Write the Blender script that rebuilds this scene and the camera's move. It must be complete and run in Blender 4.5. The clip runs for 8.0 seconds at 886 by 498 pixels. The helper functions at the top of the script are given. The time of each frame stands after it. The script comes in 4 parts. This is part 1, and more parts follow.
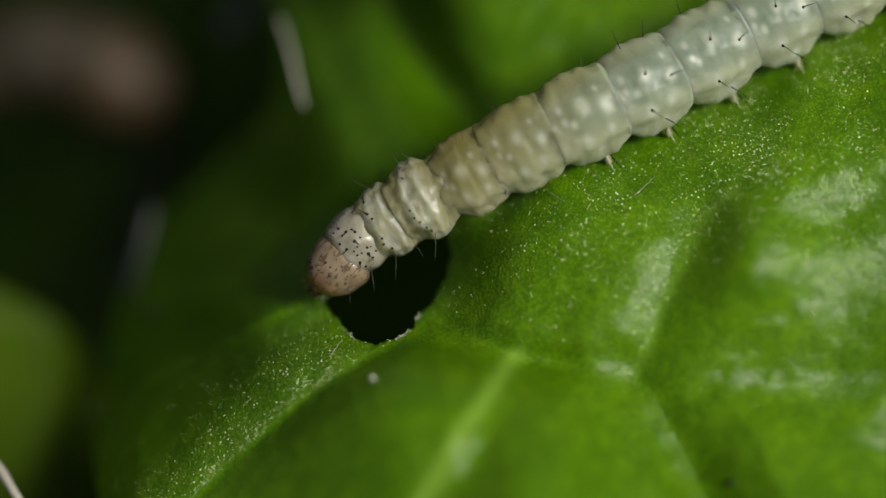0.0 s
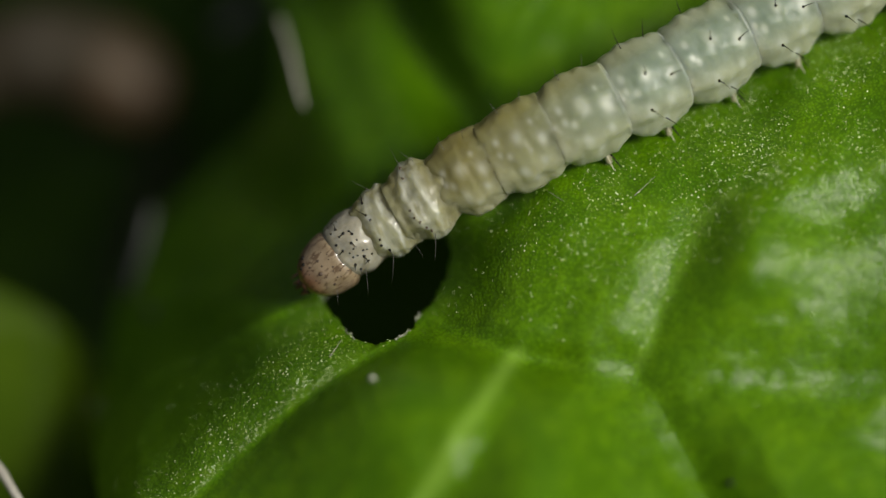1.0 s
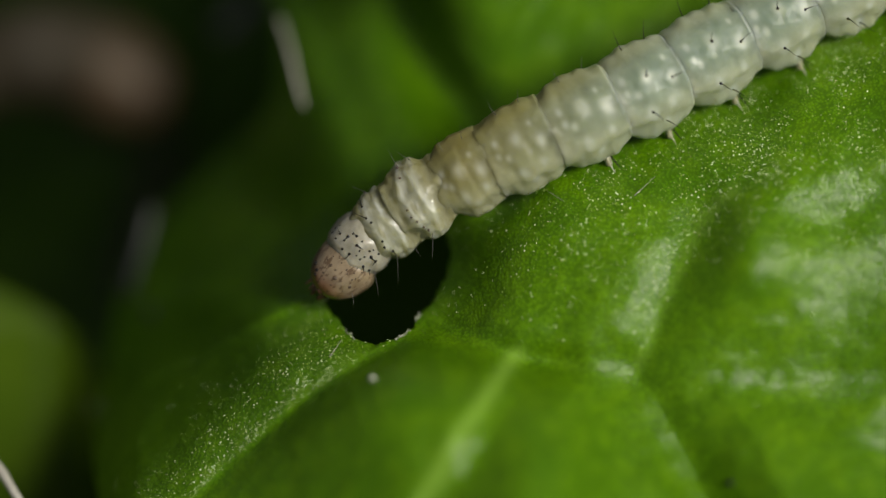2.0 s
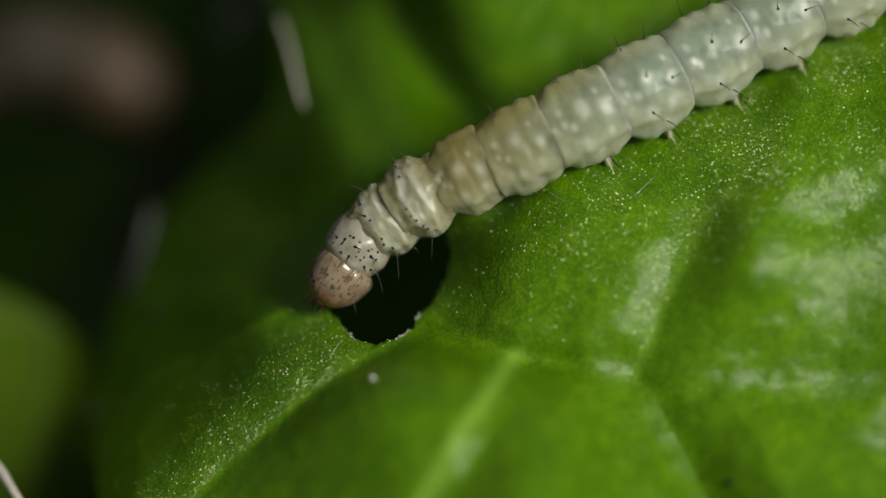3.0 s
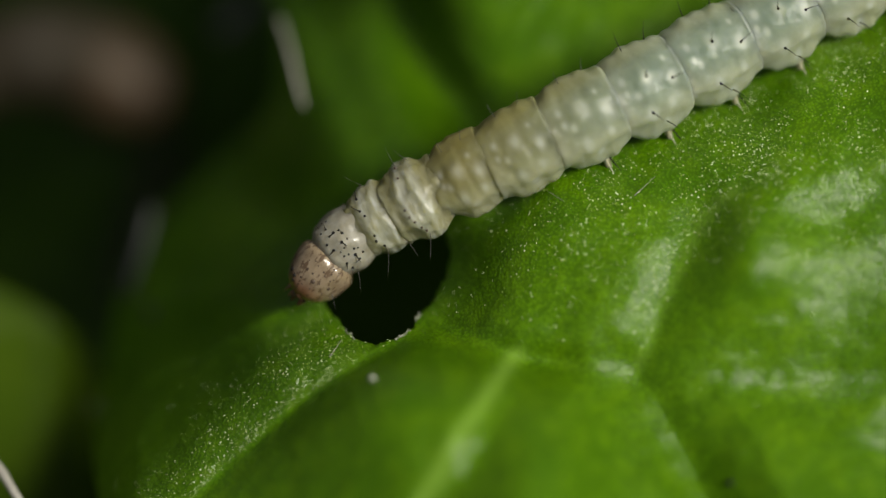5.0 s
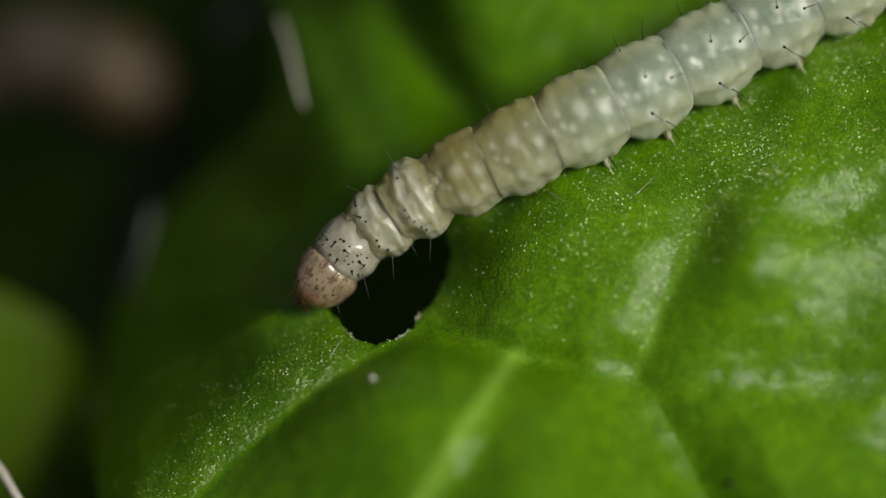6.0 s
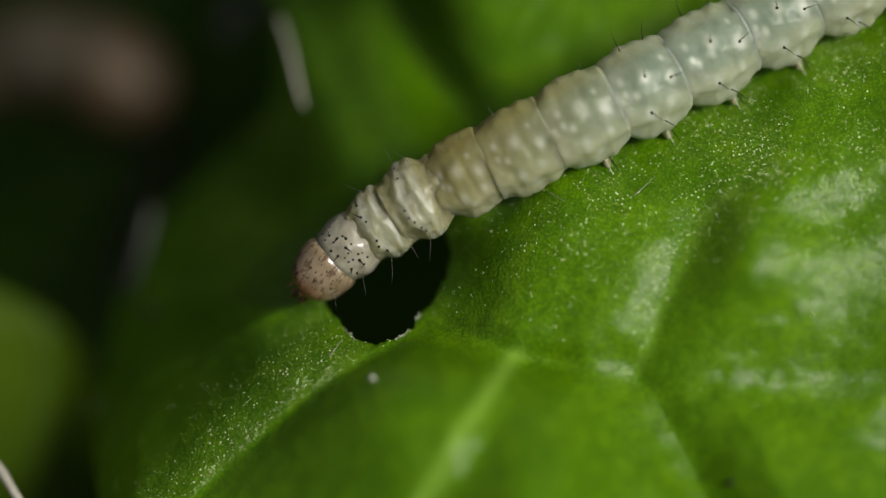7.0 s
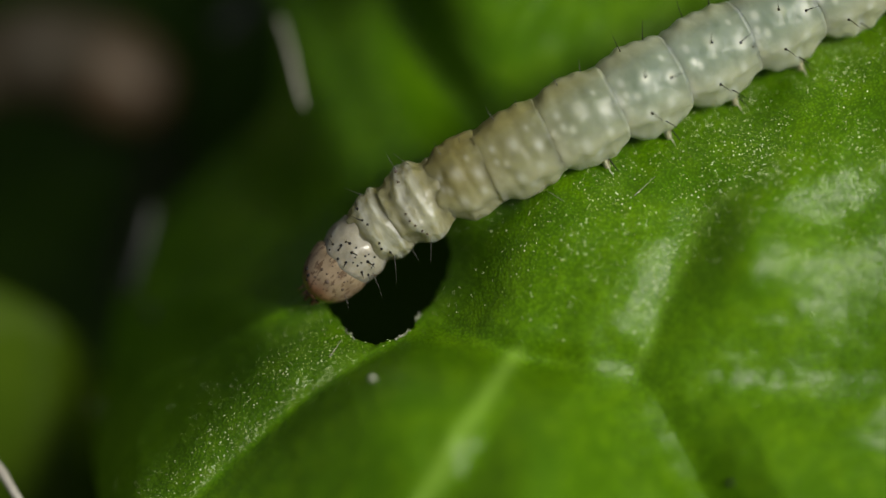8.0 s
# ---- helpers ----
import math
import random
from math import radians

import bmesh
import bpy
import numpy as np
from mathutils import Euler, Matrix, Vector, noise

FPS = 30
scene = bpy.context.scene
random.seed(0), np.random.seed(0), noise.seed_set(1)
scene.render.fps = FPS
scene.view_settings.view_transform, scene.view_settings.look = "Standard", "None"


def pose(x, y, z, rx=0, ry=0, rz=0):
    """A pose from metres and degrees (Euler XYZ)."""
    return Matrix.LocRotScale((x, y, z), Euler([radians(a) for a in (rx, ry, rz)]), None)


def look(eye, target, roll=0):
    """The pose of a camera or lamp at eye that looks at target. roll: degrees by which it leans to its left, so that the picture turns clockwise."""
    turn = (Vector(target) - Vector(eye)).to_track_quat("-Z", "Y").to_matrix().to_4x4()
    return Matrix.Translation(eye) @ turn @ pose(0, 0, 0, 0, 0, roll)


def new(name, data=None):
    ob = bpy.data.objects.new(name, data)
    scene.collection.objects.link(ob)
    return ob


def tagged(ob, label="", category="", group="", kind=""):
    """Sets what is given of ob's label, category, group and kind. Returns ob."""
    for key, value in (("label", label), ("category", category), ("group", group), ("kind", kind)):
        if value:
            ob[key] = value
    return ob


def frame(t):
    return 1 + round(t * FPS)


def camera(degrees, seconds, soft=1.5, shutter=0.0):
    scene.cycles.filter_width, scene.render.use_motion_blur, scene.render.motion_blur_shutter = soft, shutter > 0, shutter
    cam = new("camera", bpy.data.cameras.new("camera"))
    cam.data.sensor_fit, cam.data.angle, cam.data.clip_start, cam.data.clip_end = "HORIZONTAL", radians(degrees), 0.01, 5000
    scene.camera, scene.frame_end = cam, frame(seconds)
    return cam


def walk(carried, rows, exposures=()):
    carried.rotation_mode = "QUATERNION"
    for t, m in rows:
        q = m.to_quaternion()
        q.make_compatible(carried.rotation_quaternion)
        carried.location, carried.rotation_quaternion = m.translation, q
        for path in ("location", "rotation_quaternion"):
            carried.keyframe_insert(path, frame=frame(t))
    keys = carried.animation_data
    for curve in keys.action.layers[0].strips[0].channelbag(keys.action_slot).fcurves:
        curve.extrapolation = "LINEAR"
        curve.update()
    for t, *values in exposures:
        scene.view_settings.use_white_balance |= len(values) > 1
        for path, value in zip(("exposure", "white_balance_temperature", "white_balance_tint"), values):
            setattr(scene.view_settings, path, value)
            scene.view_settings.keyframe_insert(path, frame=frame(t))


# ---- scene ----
# Everything lies in a tilted working plane: x right, y up the slope, z towards
# the lens, in millimetres round the spot that is in focus.
MM = 0.001
PLANE = Matrix.Translation((0, 0, 0.06)) @ pose(0, 0, 0, 35)
VIEW = 20.0
REACH = 5.6 / math.tan(radians(VIEW / 2))

# ---- camera ----
cam = camera(VIEW, 8.0, soft=1.5)
cam.data.dof.use_dof = True
cam.data.dof.focus_distance = REACH * MM
cam.data.dof.aperture_fstop = 29.0
STAND = PLANE @ pose(0, 0, REACH * MM)
walk(cam, [(0.0, STAND), (8.0, STAND)])

# ---- light: one soft lamp to one side, a dim room around ----
world = bpy.data.worlds.new("world")
scene.world = world
world.use_nodes = True
world.node_tree.nodes["Background"].inputs[0].default_value = (0.9, 0.95, 1.0, 1)
world.node_tree.nodes["Background"].inputs[1].default_value = 0.14
LAMP_WAY = Vector((0.57, 0.19, 0.80)).normalized()
lamp_data = bpy.data.lights.new("soft_lamp", "AREA")
lamp_data.shape, lamp_data.size, lamp_data.energy = "DISK", 0.05, 0.287
lamp_data.color = (1.0, 0.95, 0.84)
lamp = new("soft_lamp", lamp_data)
lamp.matrix_world = look(PLANE @ (LAMP_WAY * 0.15), PLANE @ Vector((0, 0, 0)))
scene.view_settings.exposure = 0.0


# ---- materials ----
class Nodes:
    """A small builder for node materials."""

    def __init__(self, name):
        self.mat = bpy.data.materials.new(name)
        self.mat.use_nodes = True
        self.tree = self.mat.node_tree
        self.bsdf = self.tree.nodes["Principled BSDF"]
        self.coord = self.add("ShaderNodeTexCoord").outputs["Object"]

    def add(self, kind):
        return self.tree.nodes.new(kind)

    def link(self, a, b):
        self.tree.links.new(a, b)

    def noise(self, per_mm, detail=3.0, rough=0.55):
        n = self.add("ShaderNodeTexNoise")
        n.inputs["Scale"].default_value = per_mm * 1000
        n.inputs["Detail"].default_value = detail
        n.inputs["Roughness"].default_value = rough
        self.link(self.coord, n.inputs["Vector"])
        return n.outputs["Fac"]

    def cells(self, per_mm, feature="F1", out="Distance"):
        n = self.add("ShaderNodeTexVoronoi")
        n.feature = feature
        n.inputs["Scale"].default_value = per_mm * 1000
        self.link(self.coord, n.inputs["Vector"])
        return n.outputs[out]

    def span(self, value, a, b, c=0.0, d=1.0):
        n = self.add("ShaderNodeMapRange")
        n.interpolation_type = "SMOOTHSTEP"
        for i, v in enumerate((a, b, c, d)):
            n.inputs[i + 1].default_value = v
        self.link(value, n.inputs[0])
        return n.outputs[0]

    def mix(self, fac, a, b, blend="MIX"):
        n = self.add("ShaderNodeMix")
        n.data_type, n.blend_type = "RGBA", blend
        for sock, v in ((n.inputs[0], fac), (n.inputs[6], a), (n.inputs[7], b)):
            if isinstance(v, bpy.types.NodeSocket):
                self.link(v, sock)
            elif isinstance(v, tuple):
                sock.default_value = (*v, 1)
            else:
                sock.default_value = v
        return n.outputs[2]

    def attr(self, name):
        n = self.add("ShaderNodeAttribute")
        n.attribute_name = name
        return n.outputs["Fac"]

    def bump(self, height, depth_mm, before=None, domed=False):
        n = self.add("ShaderNodeBump")
        n.invert = domed
        n.inputs["Distance"].default_value = depth_mm * MM
        self.link(height, n.inputs["Height"])
        if before:
            self.link(before, n.inputs["Normal"])
        return n.outputs["Normal"]

    def done(self, color, rough, normal=None, skin=0.0, radius=(1, 0.8, 0.5), depth_mm=0.2, spec=0.5, coat=0.0):
        b = self.bsdf
        for sock, v in ((b.inputs["Base Color"], color), (b.inputs["Roughness"], rough)):
            if isinstance(v, bpy.types.NodeSocket):
                self.link(v, sock)
            elif isinstance(v, tuple):
                sock.default_value = (*v, 1)
            else:
                sock.default_value = v
        if normal:
            self.link(normal, b.inputs["Normal"])
        b.inputs["Subsurface Weight"].default_value = skin
        b.inputs["Subsurface Radius"].default_value = radius
        b.inputs["Subsurface Scale"].default_value = depth_mm * MM
        b.inputs["Specular IOR Level"].default_value = spec
        b.inputs["Coat Weight"].default_value = coat
        b.inputs["Coat Roughness"].default_value = 0.08
        return self.mat


def leaf_material(name, deep, light, glow=0.13, gloss=0.5):
    k = Nodes(name)
    broad = k.noise(0.7, 3)
    fine = k.noise(9, 4)
    col = k.mix(k.span(broad, 0.3, 0.7), deep, light)
    col = k.mix(k.span(fine, 0.35, 0.75, 0, 0.45), col, tuple(c * 0.62 for c in deep))
    grain = k.cells(26)
    col = k.mix(k.span(grain, 0.25, 0.62, 0, 0.6), col, tuple(c * 0.45 for c in deep))
    col = k.mix(k.span(k.noise(3.2, 3), 0.45, 0.7, 0, 0.22), col, tuple(c * f for c, f in zip(light, (1.45, 1.25, 1.0))))
    # whitened along the ribs: pale tissue with bank sheen mixed into the colour
    col = k.mix(k.span(k.attr("vein_sheen"), 0.0, 1.0, 0, 0.7), col, tuple(c * f for c, f in zip(light, (1.9, 1.5, 16.0))))
    n = k.bump(k.noise(2.0, 2), 0.008)
    n = k.bump(k.noise(17, 3), 0.003, n)
    n = k.bump(grain, 0.006, n, domed=True)
    mat = k.done(col, k.span(fine, 0.3, 0.8, 0.27, 0.40), n, spec=gloss)
    thin = k.add("ShaderNodeBsdfTranslucent")
    k.link(col, thin.inputs["Color"])
    mixer = k.add("ShaderNodeMixShader")
    mixer.inputs[0].default_value = glow
    k.link(k.bsdf.outputs[0], mixer.inputs[1])
    k.link(thin.outputs[0], mixer.inputs[2])
    k.link(mixer.outputs[0], k.tree.nodes["Material Output"].inputs[0])
    return mat


def skin_material(name, streak=0.0, wrinkle=0.006, soft=1.0, gloss=0.34, coat=0.0, chalk=0.0):
    """Translucent larval skin: yellowish in front, greenish behind, with whitish fat bodies showing through and edge
    glow painted on its pale margins.
    """
    k = Nodes(name)
    green = k.attr("green")
    pale = k.mix(green, (0.262, 0.262, 0.132), (0.272, 0.325, 0.245))
    tint = k.mix(green, (0.190, 0.176, 0.074), (0.192, 0.240, 0.175))
    fat = k.mix(green, (0.470, 0.475, 0.400), (0.460, 0.500, 0.420))
    olive = k.mix(green, (0.225, 0.200, 0.062), (0.265, 0.280, 0.115))
    cream_glow = k.mix(green, (0.375, 0.370, 0.235), (0.425, 0.440, 0.300))
    blotch = k.noise(2.2, 3)
    fine = k.noise(6, 2)
    col = k.mix(k.span(blotch, 0.3, 0.7), pale, tint)
    col = k.mix(k.span(fine, 0.5, 0.75, 0, 0.25), col, fat)
    col = k.mix(chalk, col, (0.38, 0.375, 0.33))
    col = k.mix(k.span(k.attr("core"), 0.0, 1.0, 0, 0.7), col, k.mix(green, (0.215, 0.205, 0.100), (0.190, 0.250, 0.190)))
    col = k.mix(k.span(k.attr("fold"), 0.0, 1.0, 0, 0.85), col, olive)
    # pale margins, lightened further for light coming through the body
    col = k.mix(k.span(k.attr("cream_glow"), 0.0, 1.0, 0, 0.8), col, cream_glow)
    col = k.mix(k.span(k.attr("fat"), 0.0, 1.0, 0, 0.85), col, fat)
    n = k.bump(k.noise(9, 2), 0.005)
    flat = k.coord
    squash = k.add("ShaderNodeMapping")
    squash.inputs["Scale"].default_value = (1.0, 0.28, 0.28)
    k.link(flat, squash.inputs["Vector"])
    k.coord = squash.outputs["Vector"]
    crease = k.noise(11 if streak else 7, 3 if streak else 2)
    n = k.bump(crease, wrinkle, n)
    if streak:
        col = k.mix(k.span(crease, 0.5, 0.64, 0, streak), col, olive)
    k.coord = flat
    n = k.bump(k.noise(45, 2), 0.002, n)
    return k.done(col, k.span(blotch, 0.3, 0.7, 0.34, 0.46), n, skin=soft, radius=(1, 0.95, 0.65), depth_mm=0.55, spec=gloss, coat=coat)


def plain_material(name, a, b, per_mm=12, rough=0.5, relief=0.006, skin=0.0, spec=0.5, coat=0.0):
    k = Nodes(name)
    f = k.noise(per_mm, 4)
    col = k.mix(k.span(f, 0.3, 0.7), a, b)
    return k.done(col, rough, k.bump(f, relief), skin=skin, depth_mm=0.08, spec=spec, coat=coat)


LEAF = leaf_material("leaf_green", (0.075, 0.195, 0.002), (0.124, 0.28, 0.003), gloss=0.24)
# one lower-leaf green twice: lighter for the lamplit leaf, darker for the shaded one
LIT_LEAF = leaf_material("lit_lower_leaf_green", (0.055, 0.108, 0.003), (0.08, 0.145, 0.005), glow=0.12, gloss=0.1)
SHADED_LEAF = leaf_material("shaded_lower_leaf_green", (0.035, 0.085, 0.005), (0.055, 0.12, 0.007), glow=0.12, gloss=0.1)


def cell_material():
    """Swollen clear cells, green like the blade, many whitened as painted glints, with a wet gloss."""
    k = Nodes("painted_glint_cell")
    pick = k.add("ShaderNodeNewGeometry").outputs["Random Per Island"]
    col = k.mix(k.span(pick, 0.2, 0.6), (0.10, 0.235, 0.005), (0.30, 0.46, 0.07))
    # near-white on some cells stands in for glints of the lamp
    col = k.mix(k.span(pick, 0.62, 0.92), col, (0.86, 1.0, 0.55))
    return k.done(col, 0.14, None, spec=1.0, coat=1.0)


CELL = cell_material()
RIM = plain_material("chewed_tissue", (0.09, 0.12, 0.05), (0.34, 0.35, 0.30), 25, 0.28, 0.03)
SKIN = skin_material("larva_skin")
CRUMPLED = skin_material("larva_skin_crumpled", streak=0.4, wrinkle=0.022, gloss=0.4, coat=0.08, chalk=0.32)
SHIELD = plain_material("larva_shield", (0.245, 0.229, 0.168), (0.338, 0.325, 0.265), 6, 0.33, 0.010, 0.6, 0.45, 0.2)
FAT = plain_material("white_tubercle", (0.45, 0.46, 0.40), (0.5, 0.5, 0.45), 20, 0.4, 0.004, 0.5)


def head_material():
    """Pale brown horn, redder towards the mouth, with faint darker streaks."""
    k = Nodes("head_capsule")
    split = k.add("ShaderNodeSeparateXYZ")
    k.link(k.coord, split.inputs[0])
    col = k.mix(k.span(k.noise(5, 4), 0.35, 0.65), (0.258, 0.200, 0.13), (0.17, 0.125, 0.076))
    col = k.mix(k.span(split.outputs["X"], -0.10 * MM, -0.36 * MM), col, (0.20, 0.085, 0.038))
    col = k.mix(k.span(split.outputs["X"], 0.02 * MM, 0.30 * MM, 0, 0.6), col, (0.33, 0.26, 0.165))
    squash = k.add("ShaderNodeMapping")
    squash.inputs["Scale"].default_value = (0.35, 1.0, 1.0)
    k.link(k.coord, squash.inputs["Vector"])
    k.coord = squash.outputs["Vector"]
    col = k.mix(k.span(k.noise(20, 3), 0.52, 0.62, 0, 0.8), col, (0.085, 0.048, 0.024))
    return k.done(col, 0.32, k.bump(k.noise(12, 3), 0.004), skin=0.2, depth_mm=0.06, spec=0.4, coat=0.8)


HEAD = head_material()
MOUTH = plain_material("mouthparts", (0.05, 0.024, 0.012), (0.11, 0.05, 0.025), 15, 0.3, 0.006)
FRECKLE = plain_material("brown_freckle", (0.05, 0.032, 0.02), (0.09, 0.06, 0.038), 30, 0.6, 0.002)
DARK = plain_material("black_chitin", (0.010, 0.009, 0.008), (0.022, 0.02, 0.018), 30, 0.6, 0.002, 0.0, 0.15)
BRISTLE = plain_material("pale_bristle", (0.045, 0.044, 0.04), (0.08, 0.077, 0.07), 30, 0.5, 0.002)
CROCHET = plain_material("proleg_skin", (0.38, 0.36, 0.24), (0.5, 0.48, 0.36), 14, 0.4, 0.004, 0.3)
STRAW = plain_material("dry_fibre", (0.3, 0.285, 0.245), (0.43, 0.41, 0.36), 6, 0.4, 0.01)
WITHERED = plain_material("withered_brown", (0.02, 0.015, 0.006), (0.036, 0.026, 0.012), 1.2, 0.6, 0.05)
# paler brown that puts the lamplit end of the stem into the colour
LIT_TIP = plain_material("withered_lit_tip", (0.042, 0.025, 0.009), (0.058, 0.035, 0.014), 1.2, 0.6, 0.05)
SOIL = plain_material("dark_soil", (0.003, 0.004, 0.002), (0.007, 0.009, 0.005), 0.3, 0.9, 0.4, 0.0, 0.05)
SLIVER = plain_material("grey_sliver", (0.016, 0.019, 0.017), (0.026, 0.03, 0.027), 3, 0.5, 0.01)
GRIT = plain_material("pale_grit", (0.35, 0.38, 0.28), (0.45, 0.47, 0.4), 20, 0.25, 0.004)


# ---- mesh helpers ----
def finish(name, bm, mats, smooth=True):
    me = bpy.data.meshes.new(name)
    bmesh.ops.recalc_face_normals(bm, faces=bm.faces)
    bm.to_mesh(me)
    bm.free()
    for m in mats if isinstance(mats, (list, tuple)) else [mats]:
        me.materials.append(m)
    me.shade_smooth() if smooth else None
    return me


def part(name, bm, mats, parent, label="", at=None):
    ob = new(name, finish(name, bm, mats))
    ob.parent = parent
    if at:
        ob.matrix_basis = at
    return tagged(ob, label=label)


def loft(bm, rings, cap=True):
    """Joins rings of points (millimetres) into one closed skin."""
    rows = [[bm.verts.new(Vector(p) * MM) for p in ring] for ring in rings]
    n = len(rows[0])
    for a, b in zip(rows, rows[1:]):
        for i in range(n):
            bm.faces.new((a[i], a[(i + 1) % n], b[(i + 1) % n], b[i]))
    if cap:
        bm.faces.new(rows[0])
        bm.faces.new(rows[-1])
    return rows


def tube(bm, path, radii, sides=8):
    """A tapering round rod along a path of points in millimetres."""
    path = [Vector(p) for p in path]
    rings = []
    for i, p in enumerate(path):
        way = (path[min(i + 1, len(path) - 1)] - path[max(i - 1, 0)]).normalized()
        side = way.orthogonal().normalized()
        if abs(way.z) < 0.95:
            side = way.cross(Vector((0, 0, 1))).normalized()
        up = side.cross(way)
        rings.append([p + (side * math.cos(a) + up * math.sin(a)) * radii[i]
                      for a in (2 * math.pi * j / sides for j in range(sides))])
    loft(bm, rings)


def smooth_line(points, steps=8):
    """Catmull-Rom through a few points."""
    p = [np.array(q, float) for q in points]
    p = [2 * p[0] - p[1], *p, 2 * p[-1] - p[-2]]
    out = []
    for a, b, c, d in zip(p, p[1:], p[2:], p[3:]):
        for i in range(steps):
            t = i / steps
            out.append(0.5 * (2 * b + (c - a) * t + (2 * a - 5 * b + 4 * c - d) * t * t + (3 * b - a - 3 * c + d) * t ** 3))
    out.append(p[-2])
    return np.array(out)


def closed_line(points, steps=6):
    p = [np.array(q, float) for q in points]
    n, out = len(p), []
    for i in range(n):
        a, b, c, d = p[i - 1], p[i], p[(i + 1) % n], p[(i + 2) % n]
        for j in range(steps):
            t = j / steps
            out.append(0.5 * (2 * b + (c - a) * t + (2 * a - 5 * b + 4 * c - d) * t * t + (3 * b - a - 3 * c + d) * t ** 3))
    return np.array(out)


def nearest(pts, line, closed=False):
    """Distance from each point to a polyline, the closest place on it, and how far along that is (0 to 1)."""
    ends = np.roll(line, -1, 0) if closed else line[1:]
    starts = line if closed else line[:-1]
    best = np.full(len(pts), 1e9)
    foot = np.zeros((len(pts), 2))
    along = np.zeros(len(pts))
    for i, (a, b) in enumerate(zip(starts, ends)):
        ab = b - a
        t = np.clip(((pts - a) @ ab) / max(ab @ ab, 1e-12), 0, 1)
        q = a + t[:, None] * ab
        d = np.hypot(*(pts - q).T)
        m = d < best
        best[m], foot[m], along[m] = d[m], q[m], (i + t[m]) / len(starts)
    return best, foot, along


def inside(pts, poly):
    res = np.zeros(len(pts), bool)
    x, y = pts.T
    for a, b in zip(poly, np.roll(poly, -1, 0)):
        hit = (a[1] > y) != (b[1] > y)
        res ^= hit & (x < (b[0] - a[0]) * (y - a[1]) / (b[1] - a[1] + 1e-12) + a[0])
    return res


LATTICE = np.random.RandomState(7).uniform(-1, 1, (64, 64))


def wobble(pts, freq, seed=0.0):
    """Smooth value noise, about -1 to 1."""
    p = np.asarray(pts) * (freq * 0.55) @ np.array([[0.8, 0.6], [-0.6, 0.8]]) + seed * 11.3
    i = np.floor(p).astype(int)
    f = p - i
    f = f * f * f * (f * (f * 6 - 15) + 10)
    x0, y0, x1, y1 = i[:, 0] % 64, i[:, 1] % 64, (i[:, 0] + 1) % 64, (i[:, 1] + 1) % 64
    low = LATTICE[x0, y0] * (1 - f[:, 0]) + LATTICE[x1, y0] * f[:, 0]
    high = LATTICE[x0, y1] * (1 - f[:, 0]) + LATTICE[x1, y1] * f[:, 0]
    return low * (1 - f[:, 1]) + high * f[:, 1]


def step(v, a, b):
    t = np.clip((v - a) / (b - a), 0, 1)
    return t * t * (3 - 2 * t)


# ---- the leaf's shape ----
AXIS = np.array([0.889, 0.457])          # the way the larva lies, head to tail
ACROSS = np.array([-0.457, 0.889])
NECK = np.array((-1.600, -0.421))

VEINS = [  # course, width of the furrow on its left and right side, depth
    ([(3.686, 0.757), (3.257, 0.293), (2.829, -0.636), (2.457, -1.529)], 0.34, 0.5, 0.27),
    ([(2.364, -1.529), (2.829, -2.279), (3.293, -3.207), (3.686, -4.350)], 0.35, 0.45, 0.27),
    ([(1.150, -1.364), (0.760, -2.171), (0.05, -3.207), (-0.9, -4.350)], 0.26, 0.6, 0.20),
    ([(3.686, 0.757), (4.257, 0.493), (4.971, 0.543), (5.829, 0.721), (7.257, 0.864)], 0.3, 0.3, 0.07),
    ([(-0.886, 4.007), (-0.529, 3.079), (-0.136, 2.221), (0.364, 1.471), (0.686, 1.007)], 0.42, 0.42, 0.75),
]
# pale rib tissue together with the sheen of the furrow banks, as colour
RIB_SHEEN = [(VEINS[0][0], 0.4, 0.10), ([(0.95, -1.33), (0.864, -1.40), (0.543, -1.88), (0.114, -2.51), (-0.243, -3.15), (-1.0, -4.3)], 0.75, 0.13)]  # course, paleness, half-width
VEIN_LINES = [(smooth_line(c), wl, wr, d) for c, wl, wr, d in VEINS]
SLOPE = smooth_line([(-12, 0.9), (-7, 0.75), (-4, 0.55), (-2.8, 0.45), (-1.9, 0.27), (-1.2, 0.02), (-0.65, -0.30), (0, -0.85),
                     (0.8, -1.5), (1.6, -2.4), (3, -4.0), (5, -6.8), (9, -12)], 6)


SAG = smooth_line([(-12, 1.1), (-7, 1.0), (-5.2, 0.9), (-4, 0.38), (-3, 0.0), (-2.3, -0.16), (-1.7, -0.12), (-1.1, -0.12), (-0.65, -0.30), (0, -0.85),
                   (0.8, -1.25), (1.6, -2.2), (3, -4.0), (5, -6.8), (9, -12)], 6)
FOLD = smooth_line([(-7.743, -8.993), (-4.064, -4.350), (-3.279, -3.279), (-2.457, -2.493), (-1.686, -1.829), (-0.921, -1.336), (-0.350, -1.079), (0.114, -1.014), (0.936, -1.350), (1.614, -1.479),
                    (2.364, -1.529), (2.829, -2.279), (3.293, -3.207), (3.900, -4.850), (4.757, -8.993)], 6)
SEAM = smooth_line([(3.186, 5.293), (3.400, 3.150), (3.686, 1.721), (3.686, 0.757), (3.257, 0.293), (2.757, -0.636), (2.364, -1.529), (2.829, -2.279), (3.293, -3.207), (3.900, -4.850), (4.757, -8.993)], 4)
LOBE = np.vstack([FOLD, [(4.757, -14.707)], [(-7.743, -14.707)]])


